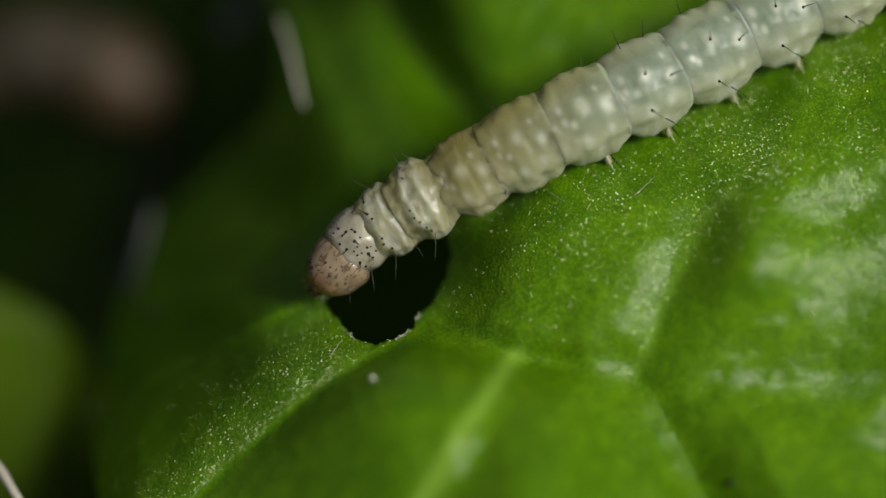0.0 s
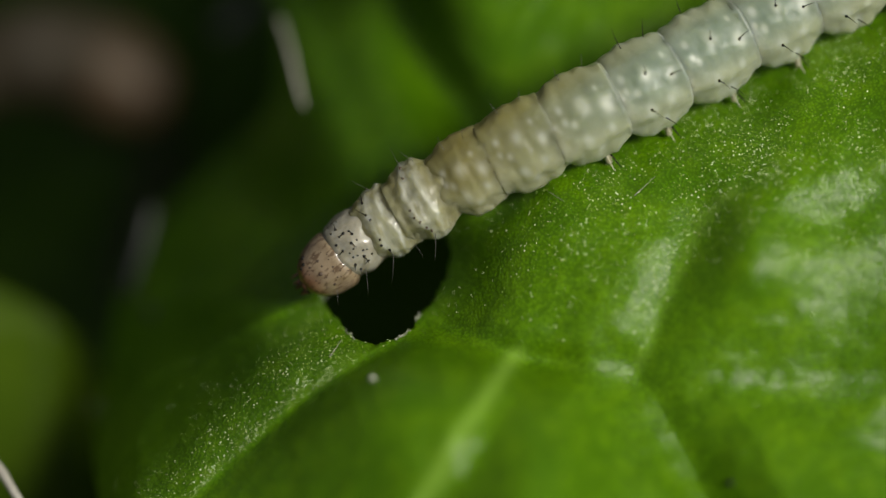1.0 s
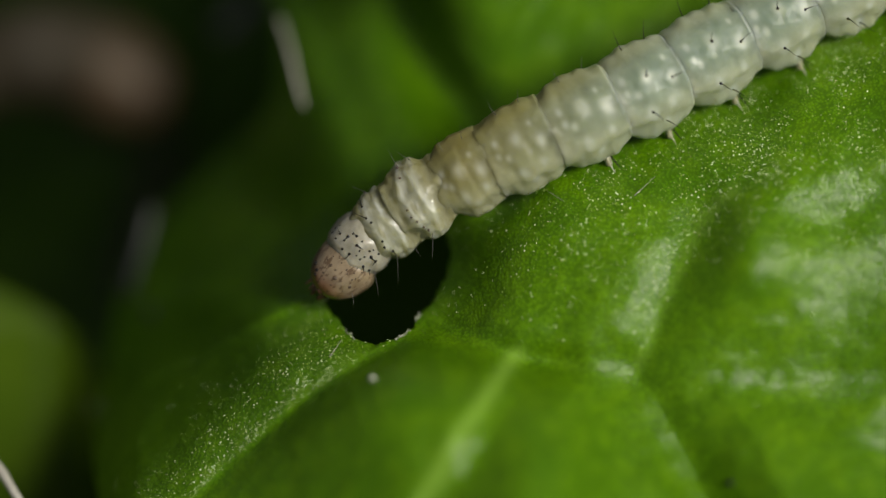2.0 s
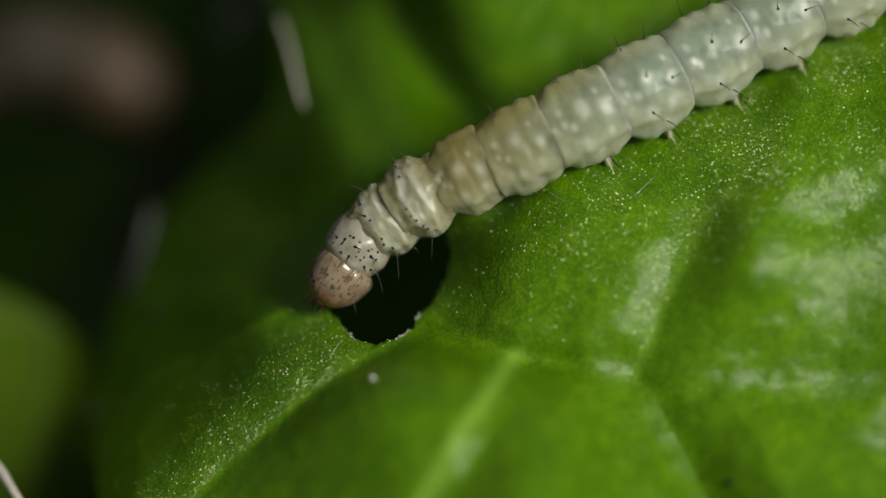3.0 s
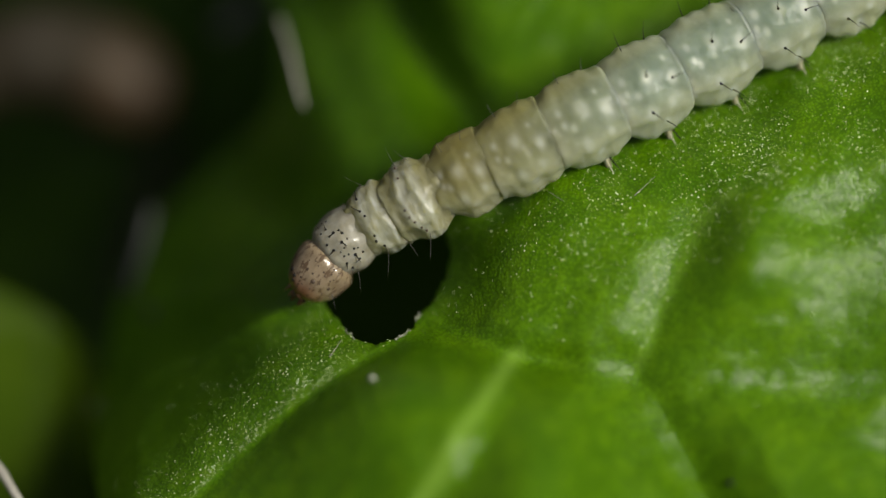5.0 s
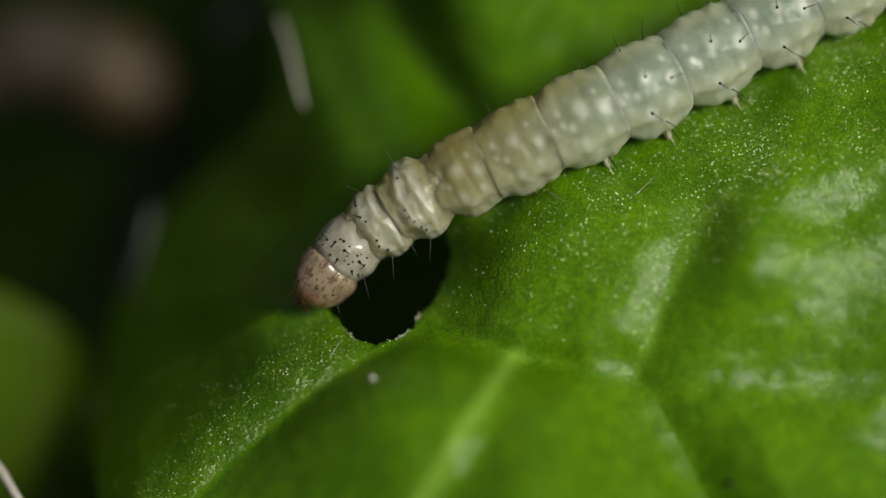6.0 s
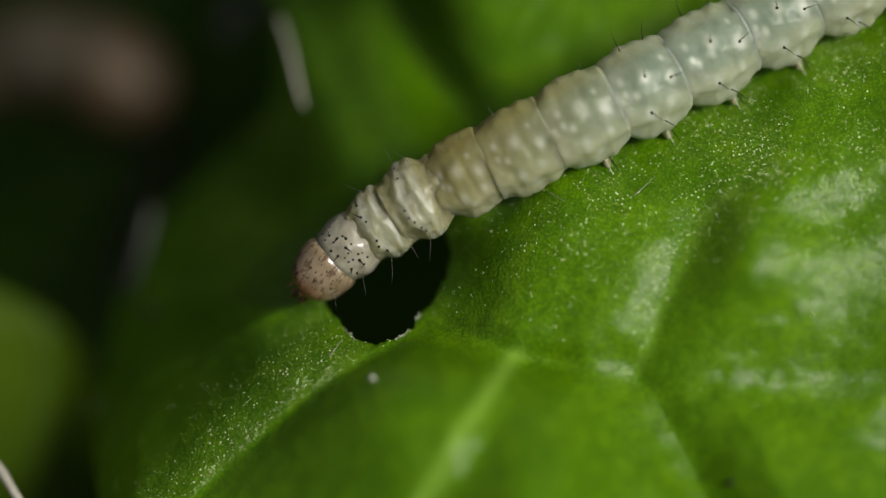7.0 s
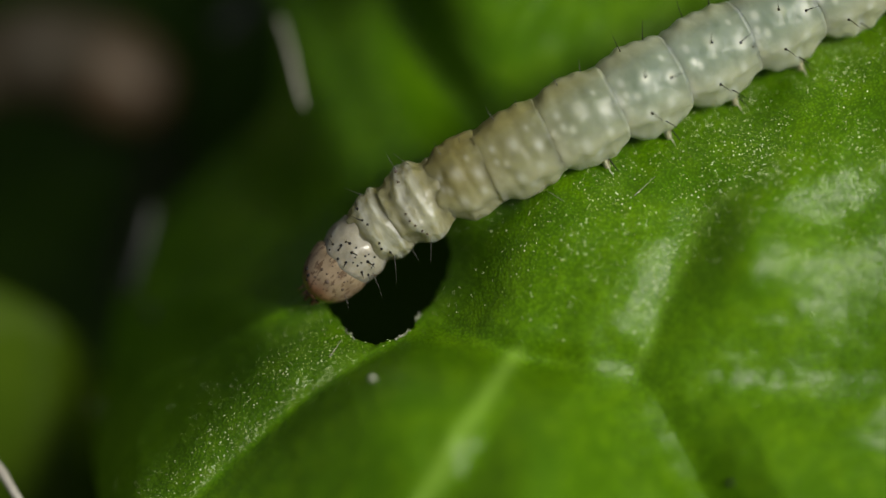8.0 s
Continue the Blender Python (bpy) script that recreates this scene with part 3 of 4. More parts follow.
class Segment:
    """One rigid ring of the body: its rest place, lengthwise turn, half-length, half-width."""

    def __init__(self, name, at, turn, length, width, z, skin, label="", pitch=0.0, tall=0.92, lobe=0.05, lip=0.02, seed=0, marks=(), crest=0.0, barrel=0.0, front=0.0, back=0.0, crease=0.0, start=-0.6):
        self.rest = pose(at[0] * MM, at[1] * MM, (z + REST) * MM, 0, -pitch, turn)
        self.pitch = pitch
        self.at, self.turn, self.z = at, turn, z
        self.length, self.width, self.tall, self.lobe, self.lip, self.seed = length, width, tall, lobe, lip, seed
        self.crest, self.barrel, self.front, self.back, self.crease = crest, barrel, front or width, back or width, crease
        self.start = start
        self.ob = part(name, self.mesh(), skin, LARVA, label, self.rest)
        self.pigment(marks)

    def ridge(self, phi):
        """Where round the ring the dotted ridge and the wavy bright crease of a crumpled ring run."""
        return -0.23 + 0.14 * math.cos(phi) ** 2, 0.10 + 0.05 * math.sin(3.1 * phi + self.seed) + 0.025 * math.sin(7 * phi)

    def girth(self, x, phi=1.57):
        """Half-width at x along the ring, round at phi."""
        u = x / self.length
        w = self.width + (self.front - self.width) * ease(-u, 0.05, 0.5) + (self.back - self.width) * ease(u, 0.05, 0.5)
        hump = math.cos(math.pi * max(-1, min(1, u * 2)) * 0.9)
        if self.barrel:
            body = 1 - self.barrel + self.barrel * hump
        elif self.crest:
            dotted, wavy = self.ridge(phi)
            body = 1 + self.crest * (math.exp(-((u - dotted) / 0.10) ** 2) + 0.75 * math.exp(-((u - wavy) / 0.07) ** 2)
                                     - 0.9 * math.exp(-((u - 0.34) / 0.11) ** 2) - 0.5 * math.exp(-((u + 0.43) / 0.09) ** 2))
        else:
            body = 0.985 + 0.015 * hump - self.crease * (math.exp(-((u - 0.15) / 0.06) ** 2) + 0.8 * math.exp(-((u + 0.19) / 0.05) ** 2))
        r = w * (body + self.lip * math.exp(-((u - 0.483) / 0.02) ** 2))
        if self.barrel:
            r -= 0.09 * (max(0.0, -0.36 - u) / 0.24) ** 2
        if u > 0.5 and not self.crest:
            r -= (0.10 if self.barrel else 0.07) * (1 - math.sqrt(max(0.0, 1 - ((u - 0.5) / 0.035) ** 2)))
        return r - 0.25 * max(0.0, -0.5 - u)

    def point(self, x, phi, lift=0.0):
        u = x / self.length
        r = self.girth(x, phi)
        swell = 1.15 * math.exp(-((u - 0.04) / 0.40) ** 4) - 0.12 if not self.crest else 0.6 * math.exp(-((u + 0.05) / 0.3) ** 2)
        low = math.exp(-(((phi - math.radians(192)) / 0.42) ** 2)) + math.exp(-(((phi - math.radians(372)) / 0.42) ** 2)) + math.exp(-(((phi + math.radians(-12)) / 0.42) ** 2))
        mid = 0.35 * math.exp(-(((phi - math.radians(140)) / 0.25) ** 2))
        k = self.lobe * swell * (low * (1.5 if math.cos(phi) < 0 else 0.6) + mid)
        if self.crease:
            k += 0.009 * low * math.sin(x * 27 + self.seed * 1.7)
        y, z = (r + k) * math.cos(phi), (r + k) * self.tall * math.sin(phi)
        if z < -0.62 * r:
            z = -0.62 * r + (z + 0.62 * r) * 0.35
        q = Vector((x, y, z))
        way = Vector((0, math.cos(phi), math.sin(phi)))
        n = noise.noise(q * 3.6 + Vector((self.seed * 7.3, 0, 0))) * 0.03 + noise.noise(q * 8 + Vector((0, self.seed * 3.1, 0))) * 0.011 + noise.noise(q * 20) * 0.003 + (noise.noise(q * 6.5) * 0.035 + noise.noise(q * 13) * 0.014 if self.crest else 0)
        return q + way * (n + lift)

    def pigment(self, marks):
        """White fat spots under the skin, yellower skin down in the folds and on the upper margin, pale margins with
        glow painted in.
        """
        me = self.ob.data
        co = np.array([v.co[:] for v in me.vertices]) / MM
        fat = np.zeros(len(co))
        for x, y, size in marks:
            p = np.array(self.on_skin(x, y)[0])
            fat = np.maximum(fat, np.exp(-((((co - p) * (1.15, 0.8, 0.8)) ** 2).sum(1) / (1.05 * size) ** 2) ** 1.0))
        u, v = co[:, 0] / self.length, co[:, 1] / self.width
        turn = radians(self.turn)
        along = self.at[0] + co[:, 0] * math.cos(turn) - co[:, 1] * math.sin(turn)
        green = np.interp(along, (0.3, 1.0, 1.8, 2.6, 4.4, 6.0), (0.0, 0.3, 0.7, 1.0, 1.0, 0.75))
        fat = fat * (0.6 + 0.4 * green)
        phi = np.arctan2(co[:, 2], co[:, 1])
        core = np.exp(-((v - 0.08) / 0.42) ** 2) * (0.3 + 0.7 * step(np.abs(u), 0.5, 0.2)) * (0.0 if self.crest or self.barrel else 1.0)
        if self.crest:
            green = np.full(len(co), 0.15)
            dotted = -0.23 + 0.14 * np.cos(phi) ** 2
            wavy = 0.10 + 0.05 * np.sin(3.1 * phi + self.seed) + 0.025 * np.sin(7 * phi)
            fold = 0.5 * step(u, 0.16, 0.3) + 0.5 * step(u - dotted, -0.06, -0.16) + 0.35 * step(v, 0.3, 0.9)
            fat = np.maximum(fat, 0.85 * np.exp(-((u - wavy) / 0.05) ** 2) * (0.55 + 0.45 * np.sin(5.3 * phi + self.seed * 2)))
            fat = np.maximum(fat, 0.55 * np.exp(-((u - dotted - 0.02) / 0.06) ** 2))
            fat = np.maximum(fat, 0.35 * step(u, dotted, dotted + 0.05) * step(u, 0.24, 0.14))
            cream_glow = 0.4 * step(-v, 0.45, 1.0)
        else:
            fold = 0.25 * step(u, -0.36, -0.5) + (0.75 - 0.35 * green) * step(v, 0.4, 0.95) + 0.45 * (1 - green)
            fat = np.maximum(fat, 42 * self.lip * np.exp(-((u - 0.487) / 0.011) ** 2) * step(v, -0.35, 0.2))
            # pale margins with the see-through glow of the edges put into the colour
            cream_glow = (0.75 - 0.1 * green) * step(-v, 0.1, 0.95) + 0.5 * green * step(v, 0.5, 1.0) + 0.3 * np.exp(-((u + 0.40) / 0.08) ** 2) * step(v, 0.4, -0.2)
        for name, val in (("cream_glow", np.clip(cream_glow, 0, 1)), ("fat", np.clip(fat, 0, 1)), ("fold", np.clip(fold, 0, 1)), ("green", green), ("core", core)):
            me.attributes.new(name, "FLOAT", "POINT").data.foreach_set("value", val.astype(np.float32))

    def mesh(self, sides=96):
        bm = bmesh.new()
        out = []
        for u in (*np.linspace(self.start, 0.43, 50), *np.linspace(0.442, 0.534, 16)):
            x = float(u) * self.length
            out.append([self.point(x, 2 * math.pi * j / sides) for j in range(sides)])
        loft(bm, out)
        return bm

    def on_skin(self, x, y, lift=0.0):
        """The place on the upper skin over (x, y) in the ring's own frame, and the way out of it."""
        r = self.girth(x)
        phi = math.acos(max(-0.985, min(0.985, y / r)))
        p = self.point(x, phi, lift)
        return p, Vector((0, math.cos(phi), math.sin(phi) * 0.9)).normalized()

    def local(self, p):
        """A place of the working plane in the ring's frame."""
        d = Matrix.Rotation(-radians(self.turn), 2) @ (Vector(p) - Vector(self.at))
        return d.x, d.y

    def tubercle(self, x, y, size, mat=FAT, name="tubercle", high=0.35):
        p, out = self.on_skin(x, y, -0.004)
        bm = bmesh.new()
        bmesh.ops.create_uvsphere(bm, u_segments=14, v_segments=8, radius=size * MM)
        for v in bm.verts:
            v.co.z *= high
        at = Matrix.Translation(p * MM) @ out.to_track_quat("Z", "Y").to_matrix().to_4x4()
        return part(name, bm, mat, self.ob, "", at)

    def bristle(self, x, y, way, length, mat=DARK, thick=0.008, bend=0.15):
        """A stiff hair rooted at (x, y) that points along way."""
        p, out = self.on_skin(x, y, -0.005)
        way = Vector(way).normalized()
        sag = way.cross(Vector((0, 0, 1)))
        bm = bmesh.new()
        ts = [i / 6 for i in range(7)]
        tube(bm, [way * (length * t) + sag * (bend * length * t * t) for t in ts], [thick * (1 - 0.8 * t) for t in ts], 6)
        return part("bristle", bm, mat, self.ob, "", Matrix.Translation(p * MM))


BODY = {}
DOTS = {"t2": ((-0.950, 0.379), (-0.879, 0.329), (-0.729, 0.107), (-0.707, 0.043), (-0.600, -0.007), (-1.021, 0.514), (-1.007, 0.679)),
        "t3": ((-0.400, 0.486), (-0.350, 0.400), (-0.207, 0.279), (-0.557, 1.007), (-0.507, 0.886), (-0.150, 0.236), (-0.286, 0.357))}
SPOTS = ((0.02, 0.09, 0.062), (0.33, -0.07, 0.058), (-0.09, -0.36, 0.06), (0.24, -0.33, 0.05), (-0.29, 0.16, 0.05),
         (-0.20, -0.10, 0.045), (-0.30, -0.02, 0.04), (0.06, -0.50, 0.055), (0.30, 0.22, 0.035))
jit = random.Random(5)
RINGS = (("t2", (-0.714, 0.321), 37, 0.69, 0.445, -0.30), ("t3", (-0.279, 0.621), 29, 0.71, 0.512, -0.22),
         ("a1", (0.257, 0.914), 29, 0.80, 0.495, -0.13), ("a2", (0.950, 1.264), 27, 0.91, 0.515, -0.04),
         ("a3", (1.729, 1.650), 26.5, 0.96, 0.525, -0.02), ("a4", (2.521, 2.043), 26.5, 0.96, 0.515, -0.10),
         ("a5", (3.357, 2.479), 27.5, 1.07, 0.505, -0.22), ("a6", (4.214, 2.914), 26.5, 1.02, 0.485, -0.31),
         ("a7", (5.050, 3.307), 25, 1.0, 0.455, -0.35), ("a8", (5.864, 3.664), 23, 0.96, 0.44, -0.36),
         ("a9", (6.543, 3.936), 20, 0.75, 0.34, -0.42))
ENDS = {"t2": (0.385, 0.42), "t3": (0.45, 0.418), "a1": (0.385, 0.494)}
CREASE = {"a1": 0.022, "a2": 0.018, "a3": 0.012}
PITCH = {"t2": 5, "t3": 7, "a1": 7, "a2": 4, "a3": -2, "a4": -6, "a5": -6.5, "a6": -4}
LOBES = {"t2": 0.03, "t3": 0.03, "a1": 0.05, "a2": 0.06, "a3": 0.075}
for i, (key, at, turn, length, width, z) in enumerate(RINGS):
    belly = key[0] == "a"
    if belly:
        marks = [(x * length + (jit.uniform(-0.03, 0.03) if s < 0.056 else 0), y * length, s * jit.uniform(1.0, 1.3) * (1.25 if s > 0.056 else 1.0)) for x, y, s in SPOTS]
    else:
        turned = Matrix.Rotation(-radians(turn), 2)
        marks = [(*(turned @ (Vector(d) - Vector(at))), 0.075) for d in DOTS[key]]
    before, after = RINGS[max(0, i - 1)][4], RINGS[min(len(RINGS) - 1, i + 1)][4]
    front, back = ENDS.get(key, (min(before, width) - 0.006, (width + after) / 2 - 0.005))
    BODY[key] = Segment("body_segment", at, turn, length, width, z, SKIN if belly else CRUMPLED, pitch=PITCH.get(key, 0), seed=i + 1, marks=marks,
                        lobe=LOBES.get(key, 0.10), lip=(0.003 if key in ("a1", "a2") else 0.011) if belly else 0.0, crest=0.0 if belly else 0.05, front=front, back=back, crease=CREASE.get(key, 0.007) if belly else 0.0, start={"t2": -0.5, "t3": -0.55, "a1": -0.6}.get(key, -0.475))
BODY["shield"] = Segment("thoracic_shield", (-1.036, 0.014), 51, 0.56, 0.425, -0.32, SHIELD, "whitish shield peppered with black dots",
                         lobe=0.0, lip=0.0, seed=21, barrel=0.06, front=0.42)

rng = random.Random(11)
for key in ("a1", "a2", "a3", "a4", "a5", "a6", "a7", "a8"):
    seg = BODY[key]
    k = seg.length / 1.0
    clear = key in ("a4", "a5", "a6", "a7", "a8")
    if clear:
        for x, y in ((0.02, 0.09), (0.33, -0.07), (-0.09, -0.36)):
            seg.tubercle(x * k, y * k, 0.019, DARK, "pinaculum", 1.7)
    turn = radians(seg.turn)
    back = Matrix.Rotation(-turn, 3, "Z")

    def aim(deg, up=0.35):
        return back @ Vector((math.cos(radians(deg)), math.sin(radians(deg)), up))

    if clear:
        seg.bristle(0.33 * k, -0.07 * k, aim(40 + rng.uniform(-20, 20), 0.9), 0.2)
        seg.bristle(0.02 * k, 0.09 * k, aim(115, 1.2), 0.16)
        seg.bristle(-0.09 * k, -0.36 * k, aim(-35, 0.6), 0.2)
        seg.bristle(0.06 * k, -0.50 * k, aim(-25, 0.1), 0.24)
    pale = DARK if clear else BRISTLE
    seg.bristle(-0.07 * k, 0.49 * k, aim(125 + rng.uniform(-8, 8), 0.2), 0.28 if clear else 0.2, pale, 0.007 if clear else 0.0045)
    seg.bristle(0.28 * k, 0.50 * k, aim(100 + rng.uniform(-10, 10), 0.3), 0.26 if clear else 0.17, pale, 0.007 if clear else 0.0045)
    if key in ("a3", "a4", "a5", "a6"):
        x0 = 0.10 * k
        p = seg.point(x0, math.radians(196), -0.05)
        bm = bmesh.new()
        way = back @ Vector((0.35, -0.8, -0.45)).normalized()
        tube(bm, [p + way * d for d in (0, 0.06, 0.12, 0.16, 0.18)], [0.07, 0.055, 0.042, 0.042, 0.02], 14)
        part("proleg", bm, CROCHET, seg.ob, "stubby yellowish proleg")
        for dx in (-0.02, 0.03):
            bm = bmesh.new()
            q = p + Vector((dx, 0, 0.03))
            w2 = back @ Vector((0.55 + dx * 4, -0.85, 0.1)).normalized()
            tube(bm, [q + w2 * d for d in (0, 0.1, 0.2, 0.28)], [0.011, 0.01, 0.008, 0.002], 6)
            part("bristle", bm, DARK if dx > 0 else CROCHET, seg.ob)

# dots and bristles of the ring behind the shield and the next one
for key, dots in DOTS.items():
    seg = BODY[key]
    for i, d in enumerate(dots):
        x, y = seg.local(d)
        seg.tubercle(x, y, 0.017, DARK if key == "t2" else FRECKLE, "pinaculum", 1.8)
t2, t3, shield = BODY["t2"], BODY["t3"], BODY["shield"]


def hair(seg, root, tip, up, mat, thick=0.008):
    """A bristle from a root place towards a tip place of the working plane."""
    x, y = seg.local(root)
    d = Matrix.Rotation(-radians(seg.turn), 2) @ (Vector(tip) - Vector(root))
    seg.bristle(x, y, (d.x, d.y, up * d.length), d.length * math.sqrt(1 + up * up), mat, thick * (0.7 if mat is BRISTLE else 1), 0.08)


for seg, root, tip, up, mat, thick in (
        (t2, (-0.950, 0.379), (-1.100, 0.429), 0.5, DARK, 0.009), (t2, (-1.021, 0.514), (-1.064, 0.629), 0.5, DARK, 0.008),
        (t2, (-0.600, -0.007), (-0.543, -0.064), 0.3, DARK, 0.007), (t2, (-0.557, -0.043), (-0.486, -0.400), 0.2, BRISTLE, 0.006),
        (t2, (-0.957, 0.686), (-1.229, 0.757), 0.2, BRISTLE, 0.004), (t3, (-0.400, 0.064), (-0.257, -0.121), 0.1, BRISTLE, 0.006),
        (t3, (-0.114, 0.207), (-0.086, -0.136), 0.2, BRISTLE, 0.006), (t3, (-0.557, 1.021), (-0.700, 1.257), 0.2, BRISTLE, 0.005),
        (t3, (-0.386, 1.093), (-0.600, 1.221), 0.2, BRISTLE, 0.004),
        (shield, (-0.814, -0.279), (-0.671, -0.593), 0.1, BRISTLE, 0.0055), (shield, (-1.064, -0.014), (-0.979, -0.050), 0.25, DARK, 0.011),
        (shield, (-0.864, -0.136), (-0.771, -0.207), 0.25, DARK, 0.011), (shield, (-0.950, -0.264), (-0.921, -0.343), 0.25, DARK, 0.010),
        (shield, (-1.143, -0.136), (-1.179, -0.221), 0.25, DARK, 0.010), (shield, (-1.193, 0.079), (-1.236, 0.007), 0.25, DARK, 0.011),
        (shield, (-0.800, -0.171), (-0.829, -0.243), 0.5, DARK, 0.007), (shield, (-1.086, 0.100), (-1.143, 0.143), 0.5, DARK, 0.007),
        (shield, (-1.300, 0.100), (-1.357, 0.171), 0.5, DARK, 0.006), (shield, (-0.871, -0.300), (-0.843, -0.364), 0.4, DARK, 0.006)):
    hair(seg, root, tip, up, mat, thick)
for d, s in (((-1.300, 0.100), .017), ((-1.193, 0.079), .02), ((-1.229, 0.021), .015), ((-1.343, 0.029), .014), ((-1.407, 0.100), .013), ((-1.136, 0.121), .014),
             ((-1.086, 0.100), .02), ((-1.064, -0.014), .021), ((-1.007, 0.043), .013), ((-1.243, -0.086), .018), ((-1.143, -0.136), .019), ((-1.021, -0.079), .013),
             ((-0.993, -0.186), .015), ((-1.050, -0.143), .012), ((-0.943, -0.150), .014), ((-0.864, -0.136), .022), ((-0.800, -0.171), .016), ((-0.950, -0.264), .019),
             ((-0.871, -0.300), .018), ((-0.779, -0.079), .016), ((-0.893, -0.064), .016), ((-0.850, -0.043), .012), ((-1.386, 0.171), .012), ((-1.329, 0.207), .011)):
    x, y = shield.local(d)
    shield.tubercle(x, y, s, DARK, "black_dot", 1.2)


# ---- head ----
class Head(Segment):
    """The capsule: two rounded lobes behind, a narrower face in front (towards -x)."""

    def girth(self, x, phi=1.57):
        u = x / self.length
        s = (u + 0.5)
        if s <= 0 or s >= 1:
            return 0.02
        front = (1 - (1 - s) ** 9) ** 0.5
        return self.width * (0.64 + 0.42 * math.sin(0.5 * math.pi * min(1, s * 1.35))) * front * max(0.03, 1 - max(0, (s - 0.72) / 0.28) ** 2) ** 0.5

    def point(self, x, phi, lift=0.0):
        r = self.girth(x)
        u = x / self.length
        seam = 1 - 0.05 * math.exp(-((math.degrees(phi) - 95) / 7) ** 2) * step(np.float64(u), -0.25, 0.1)
        y, z = r * math.cos(phi) * 1.02, r * math.sin(phi) * 0.86 * seam
        q = Vector((x, y, z))
        return q + Vector((0, math.cos(phi), math.sin(phi))) * (0.008 * noise.noise(q * 6) + lift)

    def mesh(self, rings=34, sides=64):
        bm = bmesh.new()
        out = []
        for i in range(rings):
            x = self.length * (-0.5 * math.cos(math.pi * (i + 0.4) / (rings - 0.2)))
            out.append([self.point(x, 2 * math.pi * j / sides) for j in range(sides)])
        loft(bm, out)
        return bm


head = BODY["head"] = Head("head", (-1.300, -0.388), 47, 0.75, 0.378, -0.345, HEAD, "speckled brown head capsule", tall=0.9, lobe=0, lip=0, seed=31)
for d, s in (((-1.407, -0.321), .022), ((-1.336, -0.479), .028), ((-1.143, -0.571), .024), ((-1.493, -0.421), .018), ((-1.343, -0.379), .016), ((-1.200, -0.364), .017),
             ((-1.186, -0.414), .013), ((-1.271, -0.279), .012), ((-1.071, -0.329), .014), ((-1.100, -0.393), .014), ((-1.021, -0.307), .012), ((-1.121, -0.479), .015),
             ((-1.079, -0.464), .013), ((-1.229, -0.636), .014), ((-1.379, -0.571), .013), ((-1.300, -0.221), .012), ((-1.014, -0.379), .013), ((-1.457, -0.257), .014),
             ((-1.386, -0.207), .012), ((-1.479, -0.507), .012), ((-1.257, -0.507), .012), ((-0.979, -0.336), .012), ((-1.157, -0.321), .011)):
    x, y = head.local(d)
    ob = head.tubercle(x, y, s * 1.05, FRECKLE, "freckle", 0.42)
for d, s in (((-1.600, -0.321), .03), ((-1.579, -0.400), .026), ((-1.600, -0.457), .022)):
    x, y = head.local(d)
    head.tubercle(x, max(-0.9, y), s, DARK, "eyelet", 0.8)
for name, root, tip, r0, r1, label in (("antenna", (-1.61, -0.51), (-1.73, -0.60), 0.026, 0.008, "short pale antenna"),
                                       ("mandible", (-1.55, -0.63), (-1.64, -0.72), 0.055, 0.02, "dark brown mandible"),
                                       ("mandible", (-1.47, -0.70), (-1.555, -0.78), 0.055, 0.02, "dark brown mandible"),
                                       ("palp", (-1.59, -0.59), (-1.685, -0.67), 0.026, 0.008, "short pale palp")):
    a, b = Vector((*head.local(root), -0.05)), Vector((*head.local(tip), -0.10))
    bm = bmesh.new()
    tube(bm, [a + (b - a) * s for s in (0, 0.3, 0.6, 0.85, 1)], [r0, r0 * 0.95, (r0 + r1) / 2, r1 * 1.3, r1], 12)
    part(name, bm, MOUTH if name == "mandible" else HEAD, head.ob, label)
for d, s, dz in (((-1.525, -0.655), .075, 0.03), ((-1.58, -0.545), .06, 0.02)):
    x, y = head.local(d)
    bm = bmesh.new()
    bmesh.ops.create_icosphere(bm, subdivisions=3, radius=s * MM)
    for v in bm.verts:
        v.co.x *= 0.7
    part("labrum" if s == .075 else "antenna_base", bm, MOUTH, head.ob, "", Matrix.Translation(Vector((x, y, dz)) * MM))
hair(head, (-1.114, -0.636), (-1.050, -0.821), 0.1, BRISTLE, 0.006)

